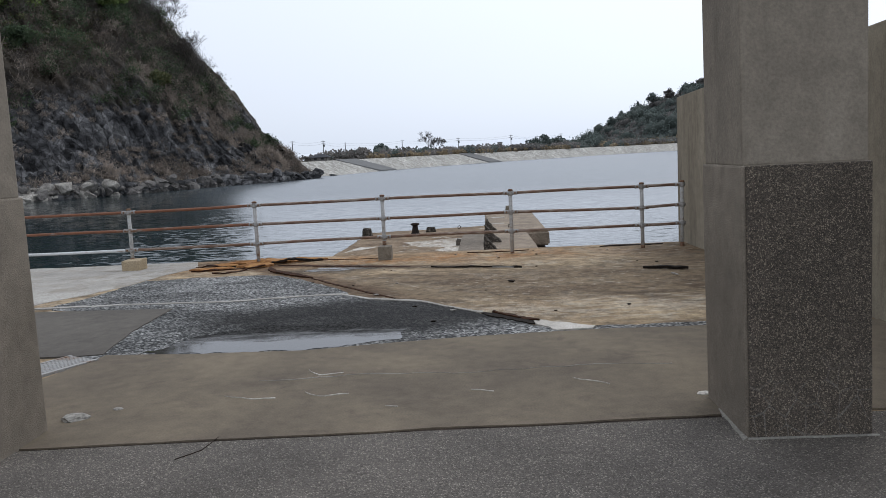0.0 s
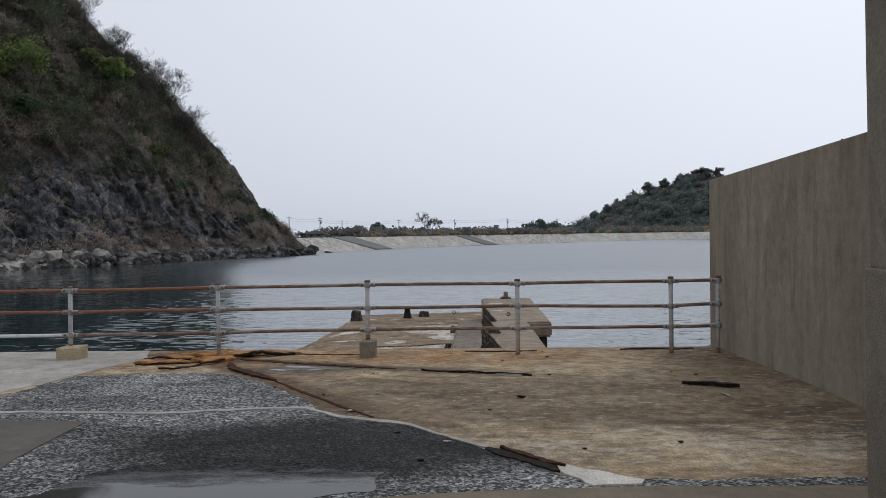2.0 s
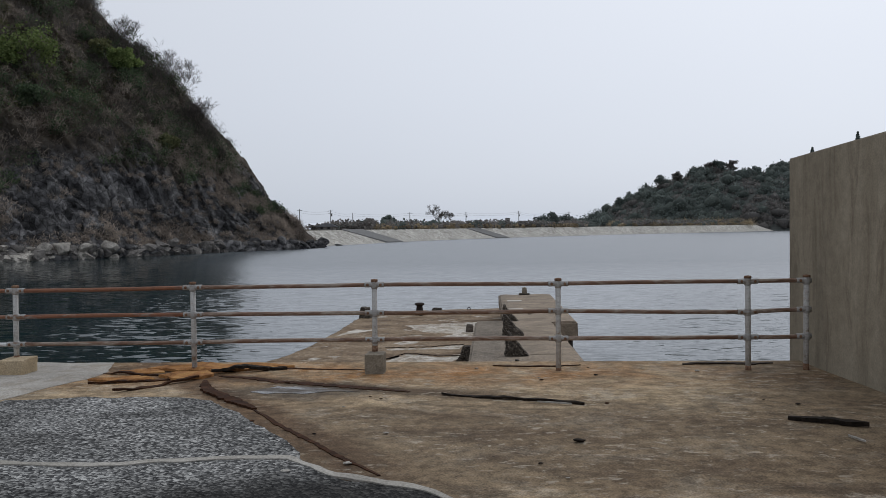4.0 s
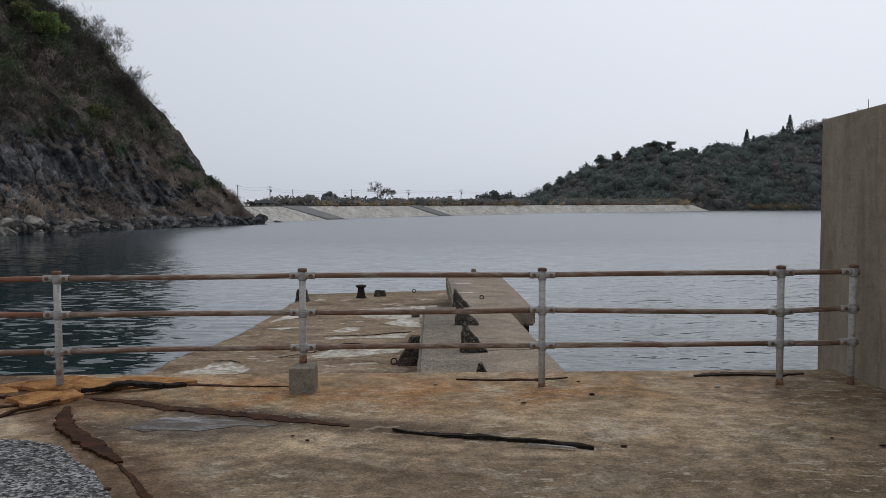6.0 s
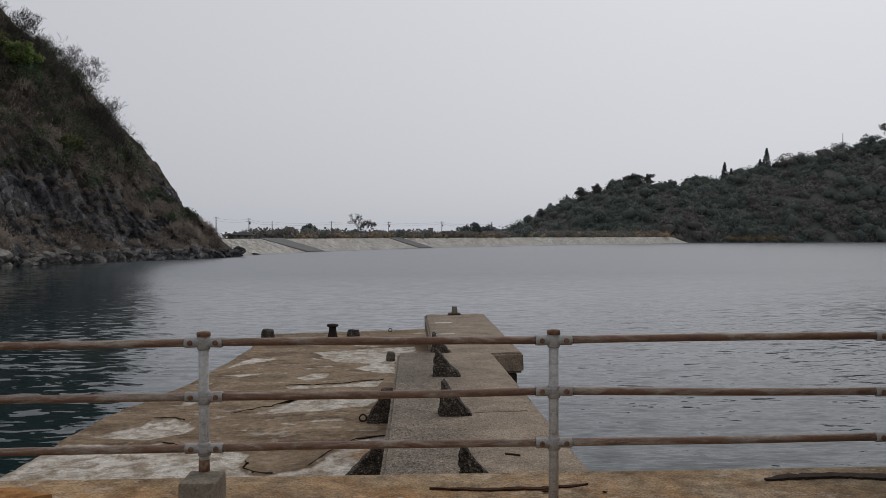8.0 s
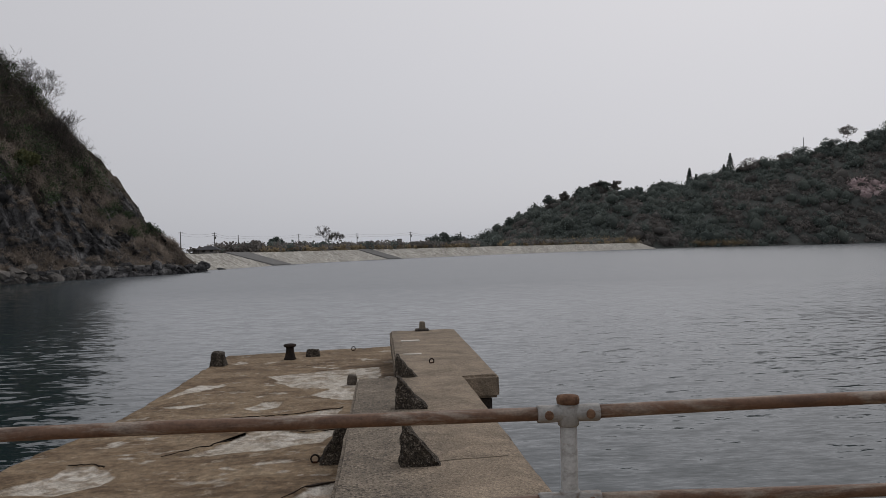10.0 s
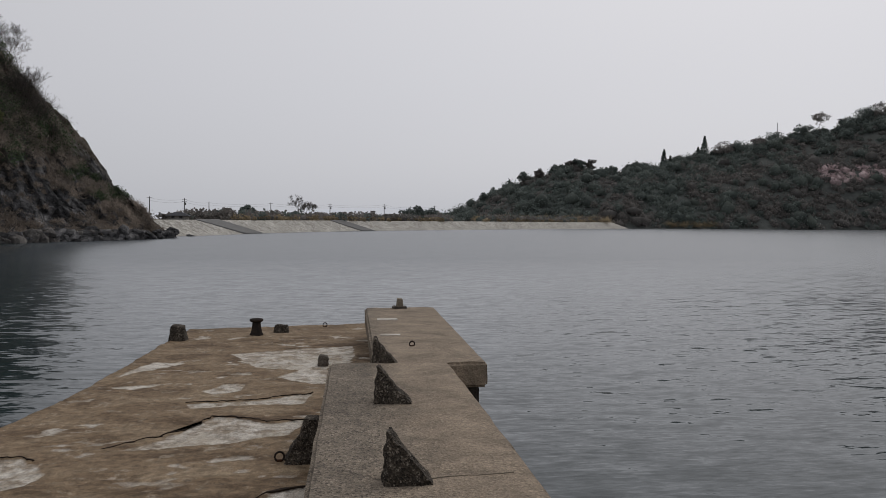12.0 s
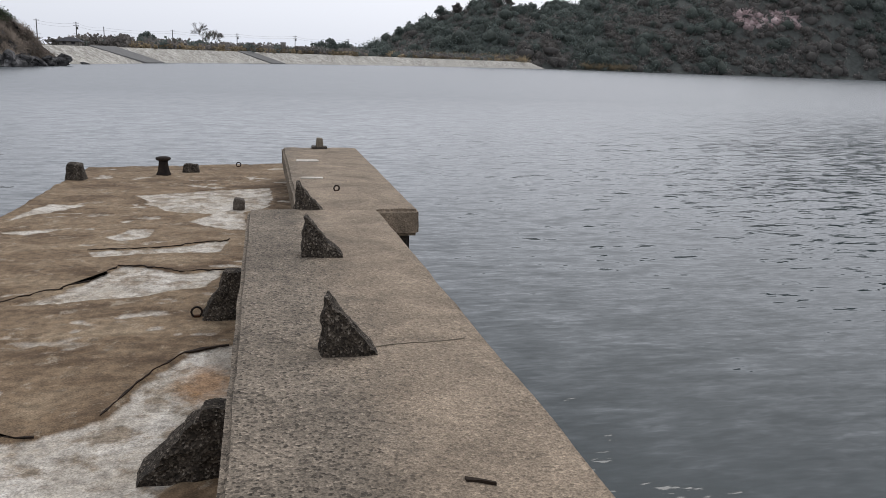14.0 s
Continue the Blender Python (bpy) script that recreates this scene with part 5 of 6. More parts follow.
def rubble(x, y, r, material, label, seed):
    bm = bmesh.new()
    bmesh.ops.create_icosphere(bm, subdivisions=2, radius=r)
    for v in bm.verts:
        v.co *= 1 + 0.5 * wob(v.co.x * 3 + seed, v.co.y * 3, v.co.z * 3, 1.0 / max(r, 0.02) * 0.3)
        v.co.z *= 0.42
        v.co.x *= 1.5
    ob = new("stone_chip", mesh_of("stone_chip", bm, material))
    ob.location = (x, y + REACH * fall(y), 0.006 + r * 0.3 - FALL * fall(y))
    return tagged(ob, label, "stone", "loose stones")


rubble(-1.03, -7.70, 0.055, M_LINE, "pale broken stone beside the gate pillar", 1)
rubble(-0.83, -7.52, 0.022, M_LINE, "pale stone chip on the slab", 2)
rubble(1.85, -3.1, 0.03, M_BLACK, "dark lump lying on the deck", 3)
rubble(2.83, -7.60, 0.03, M_WHITE, "white stone chip at the pillar foot", 4)
for i in range(26):
    x_, y_ = -0.8 + 5.0 * rng.random(), -5.2 + 5.2 * rng.random()
    rubble(x_, y_, 0.008 + 0.012 * rng.random(), (M_BLACK, M_LINE, M_RUST)[i % 3], "small loose chip on the deck concrete", 10 + i)
# hairline cracks with pale lime on the threshold slab
for pts_ in ([(0.30, -7.30), (0.45, -7.38), (0.62, -7.36)], [(1.4, -7.36), (1.52, -7.42), (1.56, -7.41)], [(-0.2, -7.35), (0.15, -7.4)], [(2.1, -7.2), (2.3, -7.35)], [(0.2, -6.7), (0.35, -6.9), (0.5, -6.85)], [(0.88, -7.62), (0.97, -7.66)]):
    crack("lime_crack", pts_, 0.009, 0.0165, M_WHITE, "pale lime-filled hairline crack in the slab", 0.05, 0.01)
crack("crack", [(-0.1, -7.0), (0.6, -6.92), (1.4, -6.95), (2.2, -6.86), (2.8, -6.9)], 0.006, 0.0150, M_LINE, "fine pale hairline crack across the slab", 0.04, 0.01)
pavement("pavement_mortar", [(2.79, -8.40), (2.835, -8.36), (2.835, -7.9), (2.82, -7.9), (2.81, -8.3)], -0.02, 0.016, M_LINE, "pale mortar smear at the pillar foot", 0.012, 0.05, 6)
pavement("pavement_mortar", [(2.83, -8.385), (3.48, -8.385), (3.48, -8.368), (2.83, -8.368)], -0.02, 0.016, M_LINE, "pale mortar smear at the pillar foot", 0.012, 0.05, 6)
crack("crack", [(0.02, -8.1), (-0.02, -8.3), (-0.12, -8.42)], 0.012, 0.0145, None, "hairline crack in the aggregate paving", 0.02, 0.01)

# ---- the wooded headland ----
def shore_y(x):
    return np.interp(x, [-400, -130, -90, -71, -63, -57, -50, -42, -38.5], [-260, 55, 86, 103, 112, 128, 145, 157, 176])


def crest_y(x):
    return np.interp(x, [-400, -140, -83, -58, -45, -38.5], [-120, 135, 152, 163, 173, 178])


def crest_z(x):
    return np.interp(x, [-400, -140, -110, -83, -79, -76, -68, -64, -58, -55, -50, -45, -41, -38.5], [95, 76, 67, 51, 45.5, 40, 35.5, 29.5, 21, 15, 9.0, 4.4, 0.2, -2.0])


def head_z(x, y):
    ys, yc, zc = shore_y(x), crest_y(x), crest_z(x)
    t = np.clip((y - ys) / np.maximum(yc - ys, 1.5), 0, 1)
    up = 0.62 * t + 0.38 * t * t * (3 - 2 * t)
    z = SEA + 0.3 + (zc - SEA) * up
    z = z - 0.25 * np.clip(y - yc - 3, 0, None)
    return np.where(y < ys, SEA - (ys - y) * 0.8, z)


def blocks(x, y, f, seed=0):
    """One random height for each cell of a fractured pattern, -1 to 1."""
    x, y = np.asarray(x, float) * f + 500.0, np.asarray(y, float) * f + 500.0
    i0, j0 = np.floor(x).astype(int), np.floor(y).astype(int)
    best, val = np.full(x.shape, 9.0), np.zeros(x.shape)
    for di in (-1, 0, 1):
        for dj in (-1, 0, 1):
            i, j = i0 + di, j0 + dj
            px, py = _lat[(i + seed) % 256, j % 256], _lat[i % 256, (j + 77 + seed) % 256]
            d = (i + px - x) ** 2 + (j + py - y) ** 2
            near = d < best
            best = np.where(near, d, best)
            val = np.where(near, _lat[(i + 31) % 256, (j + 131 + seed) % 256], val)
    return 2 * val - 1


def crag(x, y):
    ridged = 1 - np.abs(fnoise(x, y, 0.075, 5, 0.6))
    wx, wy = x + 1.2 * fnoise(x, y, 0.3, 3), y + 1.2 * fnoise(x + 20, y, 0.3, 3)
    steps = 1.2 * blocks(wx * 0.8, wy * 1.3, 0.20) + 0.95 * blocks(wx * 0.8, wy * 1.4, 0.42, 9) + 0.6 * blocks(wx, wy * 1.5, 0.8, 21)
    return 3.0 * (ridged - 0.74) + 1.0 * np.abs(fnoise(x + 50, y * 0.6, 0.22, 4, 0.6)) - 0.4 + steps


def build_headland():
    nx, ny = 330, 210
    gx, gs = np.meshgrid(np.concatenate([np.linspace(-300, -112, 60), np.linspace(-111, -37.5, 270)]), np.concatenate([np.linspace(-0.12, 1.0, 170), np.linspace(1.02, 2.2, 40)]))
    ys, yc = shore_y(gx), crest_y(gx)
    span = np.maximum(yc - ys, 6)
    y = ys + gs * span
    z = head_z(gx, y)
    w = np.clip((z - SEA) / 5, 0, 1)
    c = crag(gx, y) * w
    v = np.stack([gx + 0.35 * c, y - 0.7 * c, z + 0.35 * c], -1).reshape(-1, 3)
    return np_mesh("headland", v, grid_faces(nx, ny), M_CLIFF)


tagged(new("headland", build_headland()), "steep rocky wooded headland falling into the sea", "headland", kind="structure")


def scatter(n, x0, x1, t0, t1, keep=None):
    x = x0 + (x1 - x0) * rng.random(n)
    t = t0 + (t1 - t0) * rng.random(n)
    ys, yc = shore_y(x), crest_y(x)
    y = ys + t * np.maximum(yc - ys, 4)
    z = head_z(x, y)
    c = crag(x, y) * np.clip((z - SEA) / 5, 0, 1)
    p = np.stack([x + 0.35 * c, y - 0.7 * c, z + 0.35 * c], 1)
    if keep is not None:
        p = p[keep(x, t, p)]
    return p


def cliffy(x, t, p):
    """Bare rock low on the face, with gullies of scrub."""
    return fnoise(x, p[:, 2] * 1.3, 0.11, 4) + 1.5 * np.clip((p[:, 2] - 13) / 16, -0.55, 0.8) + np.where(x < -74, 0.65, 0.0)


def wood(name, n, area, r, count, size, material, label, keep, squash=0.8, long=1.0, lift=0.3, rise=0.0, shell=0.35):
    p = scatter(n, *area, keep)
    rad = r * (0.55 + 0.9 * rng.random(len(p)) ** 1.5)
    p[:, 2] += lift * rad
    v, f = sprays(p, rad, count, size, squash, long, shell, rise)
    return stuff(name, np_mesh(name, v, f, material), label, "scrub")


wood("brown_scrub", 3700, (-140, -39, 0.04, 1.06), 1.7, 60, 0.17, M_BRUSH, "leafless brown scrub covering the headland", lambda x, t, p: cliffy(x, t, p) > 0.2, 0.8, 3.2, 0.3, 0.9, 0.2)
wood("grey_scrub", 1500, (-140, -39, 0.1, 1.06), 2.0, 120, 0.15, M_TWIG, "pale grey leafless thicket on the headland", lambda x, t, p: (cliffy(x, t, p) > 0.25) & (fnoise(x - 30, p[:, 2], 0.08, 3) > 0.1), 0.9, 3.6, 0.4, 1.1, 0.2)
wood("olive_scrub", 1300, (-140, -39, 0.04, 1.04), 1.5, 110, 0.13, M_OLIVE, "dull olive scrub between the rocks", lambda x, t, p: (cliffy(x, t, p) > 0.12) & (fnoise(x + 9, p[:, 2], 0.12, 3) > 0.1), 0.8, 1.3)
wood("evergreen_scrub", 1700, (-140, -39, 0.25, 1.06), 2.3, 120, 0.16, M_EVER, "dark evergreen bushes on the headland", lambda x, t, p: (cliffy(x, t, p) > 0.0) & (fnoise(x + 70, p[:, 2] * 1.2, 0.09, 4) + 0.3 * np.clip((p[:, 2] - 18) / 20, -1, 1) > 0.16), 0.9, 1.0)
wood("rock_scrub", 1100, (-76, -39, 0.02, 1.0), 0.9, 70, 0.12, M_BRUSH, "thin dry scrub in the cliff joints", lambda x, t, p: (cliffy(x, t, p) < 0.3) & (fnoise(x, p[:, 2], 0.25, 3) > -0.1), 0.7, 2.6, 0.3, 0.6)
wood("ridge_scrub", 800, (-64, -39.5, 0.60, 1.06), 1.2, 75, 0.12, M_BRUSH, "leafless brown scrub along the falling ridge", lambda x, t, p: fnoise(x, p[:, 2], 0.3, 2) < 0.2, 0.9, 2.8, 0.3, 0.9)
wood("ridge_bushes", 260, (-72, -42, 0.72, 1.06), 1.2, 110, 0.13, M_EVER, "dark evergreen bushes along the falling ridge", lambda x, t, p: fnoise(x, p[:, 2], 0.3, 2) > 0.0, 0.9, 1.0)
wood("thicket", 260, (-125, -48, 0.35, 1.04), 2.8, 260, 0.15, M_TWIG, "tall leafless thicket on the headland", lambda x, t, p: cliffy(x, t, p) > 0.35, 0.9, 3.6, 0.6, 1.0, 0.3)
wood("evergreen_crowns", 110, (-125, -50, 0.35, 1.02), 2.9, 420, 0.16, M_EVER, "rounded evergreen crowns on the headland", lambda x, t, p: cliffy(x, t, p) > 0.3, 0.8, 1.1, 0.7, 0.0, 0.6)
wood("foot_scrub", 520, (-110, -50, 0.05, 0.24), 1.4, 100, 0.13, M_BRUSH, "olive and straw scrub above the shore rocks", lambda x, t, p: (x < -72) | (fnoise(x, p[:, 2], 0.2, 2) > 0.28), 0.8, 2.2, 0.3, 0.7)
wood("ridge_thicket", 420, (-112, -56, 0.86, 1.05), 2.1, 130, 0.10, M_TWIG, "fine grey leafless branches along the headland skyline", lambda x, t, p: fnoise(x, p[:, 2], 0.16, 3) > -0.15, 1.1, 4.5, 0.8, 1.6, 0.1)


# trees
def branches(h, levels, spread, seed, r0=None, up=0.35, kids=3, thin=0.024):
    """A leafless tree as tapered three-sided limbs; arrays of vertices and faces for trunk and twigs."""
    g = np.random.default_rng(seed)
    segs = []

    def grow(p, d, length, r, lev):
        q = p
        steps = 3
        for i in range(steps):
            d = d + 0.16 * g.normal(size=3) + np.array((0, 0, 0.05))
            d = d / np.linalg.norm(d)
            n = q + d * length / steps
            r1 = r * (1 - 0.22 * (i + 1) / steps * 2)
            segs.append((q, n, r, max(r1, thin), lev))
            q, r = n, max(r1, thin)
            if lev < levels and i > 0:
                for _ in range(kids if i == steps - 1 else kids - 2):
                    side = g.normal(size=3)
                    side -= d * side.dot(d)
                    side /= np.linalg.norm(side)
                    e_ = d * (1 - spread) + side * spread + np.array((0, 0, up * 0.3))
                    grow(q, e_ / np.linalg.norm(e_), length * (0.55 + 0.25 * g.random()), r * 0.62, lev + 1)

    grow(np.zeros(3), np.array((0.05 * g.normal(), 0.05 * g.normal(), 1.0)), h * 0.42, r0 or h * 0.022, 0)
    out = []
    for pick in (lambda l: l <= 1, lambda l: l > 1):
        vs, fs = [], []
        for a, b, ra, rb, lev in segs:
            if not pick(lev):
                continue
            d = b - a
            s = np.cross(d, (0.3, 0.5, 0.8))
            s /= np.linalg.norm(s) + 1e-9
            t = np.cross(d / (np.linalg.norm(d) + 1e-9), s)
            k = len(vs)
            for c_, rr in ((a, ra), (b, rb)):
                for ang in (0, 2.094, 4.189):
                    vs.append(c_ + rr * (math.cos(ang) * s + math.sin(ang) * t))
            for j in range(3):
                fs.append((k + j, k + (j + 1) % 3, k + 3 + (j + 1) % 3, k + 3 + j))
        out.append((np.array(vs), np.array(fs)))
    return out


def bare_tree(h, seed, label, material=None, r0=None, thin=0.03):
    tr, tw = branches(h, 4, 0.52, seed, r0, 0.7, thin=thin)
    base = thing("bare_tree", pose(0, 0, -60), label, "tree", "leafless trees")
    new("trunk", np_mesh("trunk", *tr, M_BARK)).parent = base
    crown_ = new("crown", np_mesh("crown", *tw, material or M_TWIG))
    crown_.parent = base
    return base


BARE = [bare_tree(7.0, s, "leafless grey tree on the skyline of the headland", None, 0.10, 0.017) for s in (3, 8, 15)]


def on_head(x, t):
    xs, ts = np.array([x]), np.array([t])
    ys, yc = shore_y(xs), crest_y(xs)
    y = ys + ts * np.maximum(yc - ys, 4)
    z = head_z(xs, y)
    c = crag(xs, y) * np.clip((z - SEA) / 5, 0, 1)
    return float(xs[0] + 0.35 * c[0]), float(y[0] - 0.7 * c[0]), float(z[0] + 0.35 * c[0])


first = True
for i in range(72):
    x_ = -57 - 50 * (i / 72) ** 1.15 + 1.5 * rng.normal()
    x, y, z = on_head(x_, 0.80 + 0.26 * rng.random())
    src = BARE[i % 3]
    m_ = pose(x, y, z - 0.4, 6 * rng.normal(), 6 * rng.normal(), 360 * rng.random())
    s_ = 0.6 + 0.65 * rng.random()
    if i < 3:
        src.matrix_basis = m_
        src.scale = (0.75, 0.75, 0.75)
    else:
        c_ = copy_thing(src, m_)
        c_.scale = (s_, s_, s_)


def leafy_tree(m, h, r, clumps, count, size, material, label, group, seed, squash=0.7, trunk_r=None, name="leafy_tree"):
    g = np.random.default_rng(seed)
    base = thing(name, m, label, "tree", group)
    tr, _ = branches(h, 1, 0.6, seed, trunk_r or h * 0.02)
    new("trunk", np_mesh("trunk", *tr, M_BARK)).parent = base
    d = g.normal(size=(clumps, 3))
    d /= np.linalg.norm(d, axis=1, keepdims=True)
    c = d * r * (0.35 + 0.6 * g.random((clumps, 1))) * np.array((1, 1, squash)) + np.array((0, 0, h - r * squash * 0.8))
    v, f = sprays(c, r * 0.36 * (0.7 + 0.6 * g.random(clumps)), count, size, 0.7)
    new("crown", np_mesh("crown", v, f, material)).parent = base
    return base


for x_, t_, h_, r_, s_, mm_, lb_ in ((-80.5, 0.62, 8.0, 5.4, 31, M_FRESH, "broad fresh green tree on the headland"), (-70.0, 0.80, 6.0, 3.0, 32, M_FRESH, "fresh green tree near the headland ridge"),
                                     (-74.5, 0.84, 5.5, 2.6, 33, M_OLIVE, "olive green tree near the headland ridge"), (-78.0, 0.54, 5.0, 3.2, 34, M_EVER, "dark evergreen tree on the headland"),
                                     (-61, 0.66, 3.5, 2.0, 35, M_OLIVE, "olive green bush on the cliff"), (-90, 0.75, 6.5, 3.6, 36, M_EVER, "dark evergreen tree on the headland"),
                                     (-96, 0.62, 6.5, 3.6, 37, M_FRESH, "fresh green tree on the headland")):
    leafy_tree(pose(*on_head(x_, t_)), h_, r_, 42, 110, 0.22, mm_, lb_, "headland trees", s_)


# shore boulders
def boulder_mesh(seed, material):
    bm = bmesh.new()
    bmesh.ops.create_icosphere(bm, subdivisions=3, radius=1.0)
    g = random.Random(seed)
    cuts_ = [(Vector((g.gauss(0, 1), g.gauss(0, 1), g.gauss(0, 0.8))).normalized(), 0.38 + 0.36 * g.random()) for _ in range(15)]
    for v in bm.verts:
        for n, d in cuts_:
            over = v.co.dot(n) - d
            if over > 0:
                v.co -= n * over
        v.co += 0.05 * Vector((wob(v.co.x + seed, v.co.y, v.co.z, 2.5), wob(v.co.x, v.co.y + seed, v.co.z, 2.5), wob(v.co.x, v.co.y, v.co.z + seed, 2.5)))
    return mesh_of("boulder", bm, material)


DARKB = [boulder_mesh(s, M_BOULDER) for s in (1, 2, 3, 4)]
PALEB = [boulder_mesh(s, M_BOULDERP) for s in (5, 6, 7, 12, 13)]
BLACKB = [boulder_mesh(s, M_CLIFF) for s in (8, 9, 10)]


def boulder(x, y, z, r, meshes, flat=0.65, label="weathered grey boulder on the rocky shore"):
    ob = new("boulder", meshes[int(rng.integers(len(meshes)))])
    ob.matrix_basis = pose(x, y, z, 20 * rng.normal(), 20 * rng.normal(), 360 * rng.random())
    ob.scale = (r * (1.2 + 0.9 * rng.random()), r * 1.25, r * 1.3 * flat)
    return tagged(ob, label, "boulder", "shore boulders")


for i in range(288):
    x_ = -98 + 58.5 * rng.random() ** 0.85
    y_ = float(shore_y(np.array([x_]))[0])
    off = rng.random() * 4.6
    r_ = 0.4 + 1.15 * rng.random() ** 2.0
    pale_zone = x_ < -60 and rng.random() < 0.7
    boulder(x_ + 0.5 * off, y_ - 1.6 + off, SEA + 0.05 + 0.5 * off * rng.random(), r_ * (1.1 if pale_zone else 1.0), PALEB if pale_zone else (BLACKB if x_ > -50 else DARKB), 0.65,
            "pale boulder on the rocky shore" if pale_zone else "dark weathered boulder on the rocky shore")
for x_, y_, r_, fl_ in ((-41.5, 166, 3.0, 0.5), (-39.5, 172, 2.4, 0.6), (-37.6, 176, 1.8, 0.55), (-43.5, 160, 2.2, 0.6), (-38.6, 233, 2.2, 0.55), (-36.5, 196, 0.9, 0.4), (-51, 143, 1.7, 0.8), (-58.5, 126, 1.8, 0.8), (-61, 118, 1.6, 0.9)):
    boulder(x_, y_, SEA + 0.1, r_, BLACKB if x_ > -50 else DARKB, fl_, "large dark rock at the water's edge")



def shore_rubble(name, n, x0, x1, src, size, label):
    """Small angular stones heaped between the boulders."""
    sv = np.empty(len(src.vertices) * 3)
    src.vertices.foreach_get("co", sv)
    sv = sv.reshape(-1, 3)
    sf = np.array([p.vertices[:] for p in src.polygons])
    x = x0 + (x1 - x0) * rng.random(n)
    off = 6.5 * rng.random(n) - 1.8
    c = np.stack([x + 0.5 * off, shore_y(x) + off, SEA + 0.1 + 0.32 * np.clip(off, 0, None) * (0.6 + 0.6 * rng.random(n))], 1)
    q, _ = np.linalg.qr(rng.normal(size=(n, 3, 3)))
    v = np.einsum("nij,mj->nmi", q, sv) * (size * (0.35 + 1.0 * rng.random(n) ** 2))[:, None, None] * np.array((1.4, 1.2, 0.8)) + c[:, None]
    f = sf[None] + (np.arange(n) * len(sv))[:, None, None]
    stuff(name, np_mesh(name, v.reshape(-1, 3), f.reshape(-1, f.shape[-1]), src.materials[0]), label, "rocks")


def chip_mesh(seed, material):
    bm = bmesh.new()
    g = random.Random(seed)
    for _ in range(13):
        bm.verts.new(Vector((g.gauss(0, 1), g.gauss(0, 1), g.gauss(0, 1))).normalized() * (0.8 + 0.3 * g.random()))
    bmesh.ops.convex_hull(bm, input=bm.verts)
    bmesh.ops.triangulate(bm, faces=bm.faces)
    return mesh_of("chip", bm, material)


shore_rubble("pale_shore_rubble", 420, -98, -62, chip_mesh(51, M_BOULDERP), 0.8, "pale angular stones heaped along the shore")
shore_rubble("grey_shore_rubble", 700, -98, -44, chip_mesh(52, M_BOULDER), 0.85, "grey angular stones heaped along the shore")
shore_rubble("dark_shore_rubble", 420, -64, -38.5, chip_mesh(53, M_CLIFF), 1.1, "dark angular rocks along the foot of the cliff")

# ---- the far embankment and the plain behind it ----
TOE = [(-75, 162), (-46, 186), (-35, 203), (-26, 246), (-8, 288), (12, 322), (40, 360), (75, 402), (115, 438), (150, 470), (178, 500), (190, 512)]


def build_embankment():
    pts = []
    for a, b in zip(TOE, TOE[1:]):
        m = max(2, int(math.dist(a, b) / 3))
        pts += [(a[0] + (b[0] - a[0]) * k / m, a[1] + (b[1] - a[1]) * k / m) for k in range(m)]
    p = np.array(pts + [TOE[-1]])
    for _ in range(30):
        p[1:-1] = (p[:-2] + 2 * p[1:-1] + p[2:]) / 4
    d = np.gradient(p, axis=0)
    d /= np.linalg.norm(d, axis=1, keepdims=True)
    n = np.stack([-d[:, 1], d[:, 0]], 1)
    top = np.full(len(p), 1.25)
    top[-8:] = np.linspace(1.25, SEA + 0.4, 8)
    rows = []
    for k in range(9):
        t = k / 8
        off = 7.0 * t
        z = SEA - 0.2 + (top - SEA + 0.2) * t
        j = 0.16 * fnoise(p[:, 0] * 3 + k * 7, p[:, 1] * 3, 0.5)
        rows.append(np.stack([p[:, 0] + n[:, 0] * off, p[:, 1] + n[:, 1] * off, z + j * (0 < k < 8)], 1))
    rows.append(rows[-1] + np.concatenate([n * 6, np.zeros((len(p), 1))], 1))
    v = np.stack(rows, 0)
    return np_mesh("embankment", v.reshape(-1, 3), grid_faces(v.shape[1], v.shape[0]), M_EMB), p, n


emb_mesh, EMB_P, EMB_N = build_embankment()
tagged(new("embankment", emb_mesh), "long pale rubble-faced sea embankment", "embankment", kind="structure")


def emb_point(u, up, lift=0.15):
    """The point of the facing seen along the ground direction u from the quay, a share up of the way up the slope."""
    i = int(np.argmin(np.abs(EMB_P[:, 0] - 1.2 - u * EMB_P[:, 1])))
    q = EMB_P[i] + EMB_N[i] * 7.0 * up
    return (q[0], q[1], SEA + (1.25 - SEA) * up + lift)


for ua, ub in ((-0.155, -0.105), (-0.005, 0.031)):
    bm = bmesh.new()
    w = (ub - ua) * 0.55
    vs = [bm.verts.new(emb_point(u, t, l)) for l in (-0.4, 0.25) for u, t in ((ua + w, 0.0), (ub, 0.0), (ub - w, 1.0), (ua, 1.0))]
    for f in ((3, 2, 1, 0), (4, 5, 6, 7), (0, 1, 5, 4), (1, 2, 6, 5), (2, 3, 7, 6), (3, 0, 4, 7)):
        bm.faces.new([vs[k] for k in f])
    bmesh.ops.recalc_face_normals(bm, faces=bm.faces)
    tagged(new("boat_ramp", mesh_of("boat_ramp", bm, M_RAMP)), "grey concrete ramp down the embankment", "ramp", kind="structure")

land = [(p[0] + n[0] * 9, p[1] + n[1] * 9) for p, n in zip(EMB_P[::6], EMB_N[::6])] + [(184, 530), (400, 545), (4000, 560), (4000, 4400), (-4000, 4400), (-4000, 190), (-78, 182)]
tagged(new("plain", mesh_of("plain", slab_bm(land, SEA - 2, 1.22), M_FIELD)), "flat dry land behind the embankment", "ground", kind="structure")


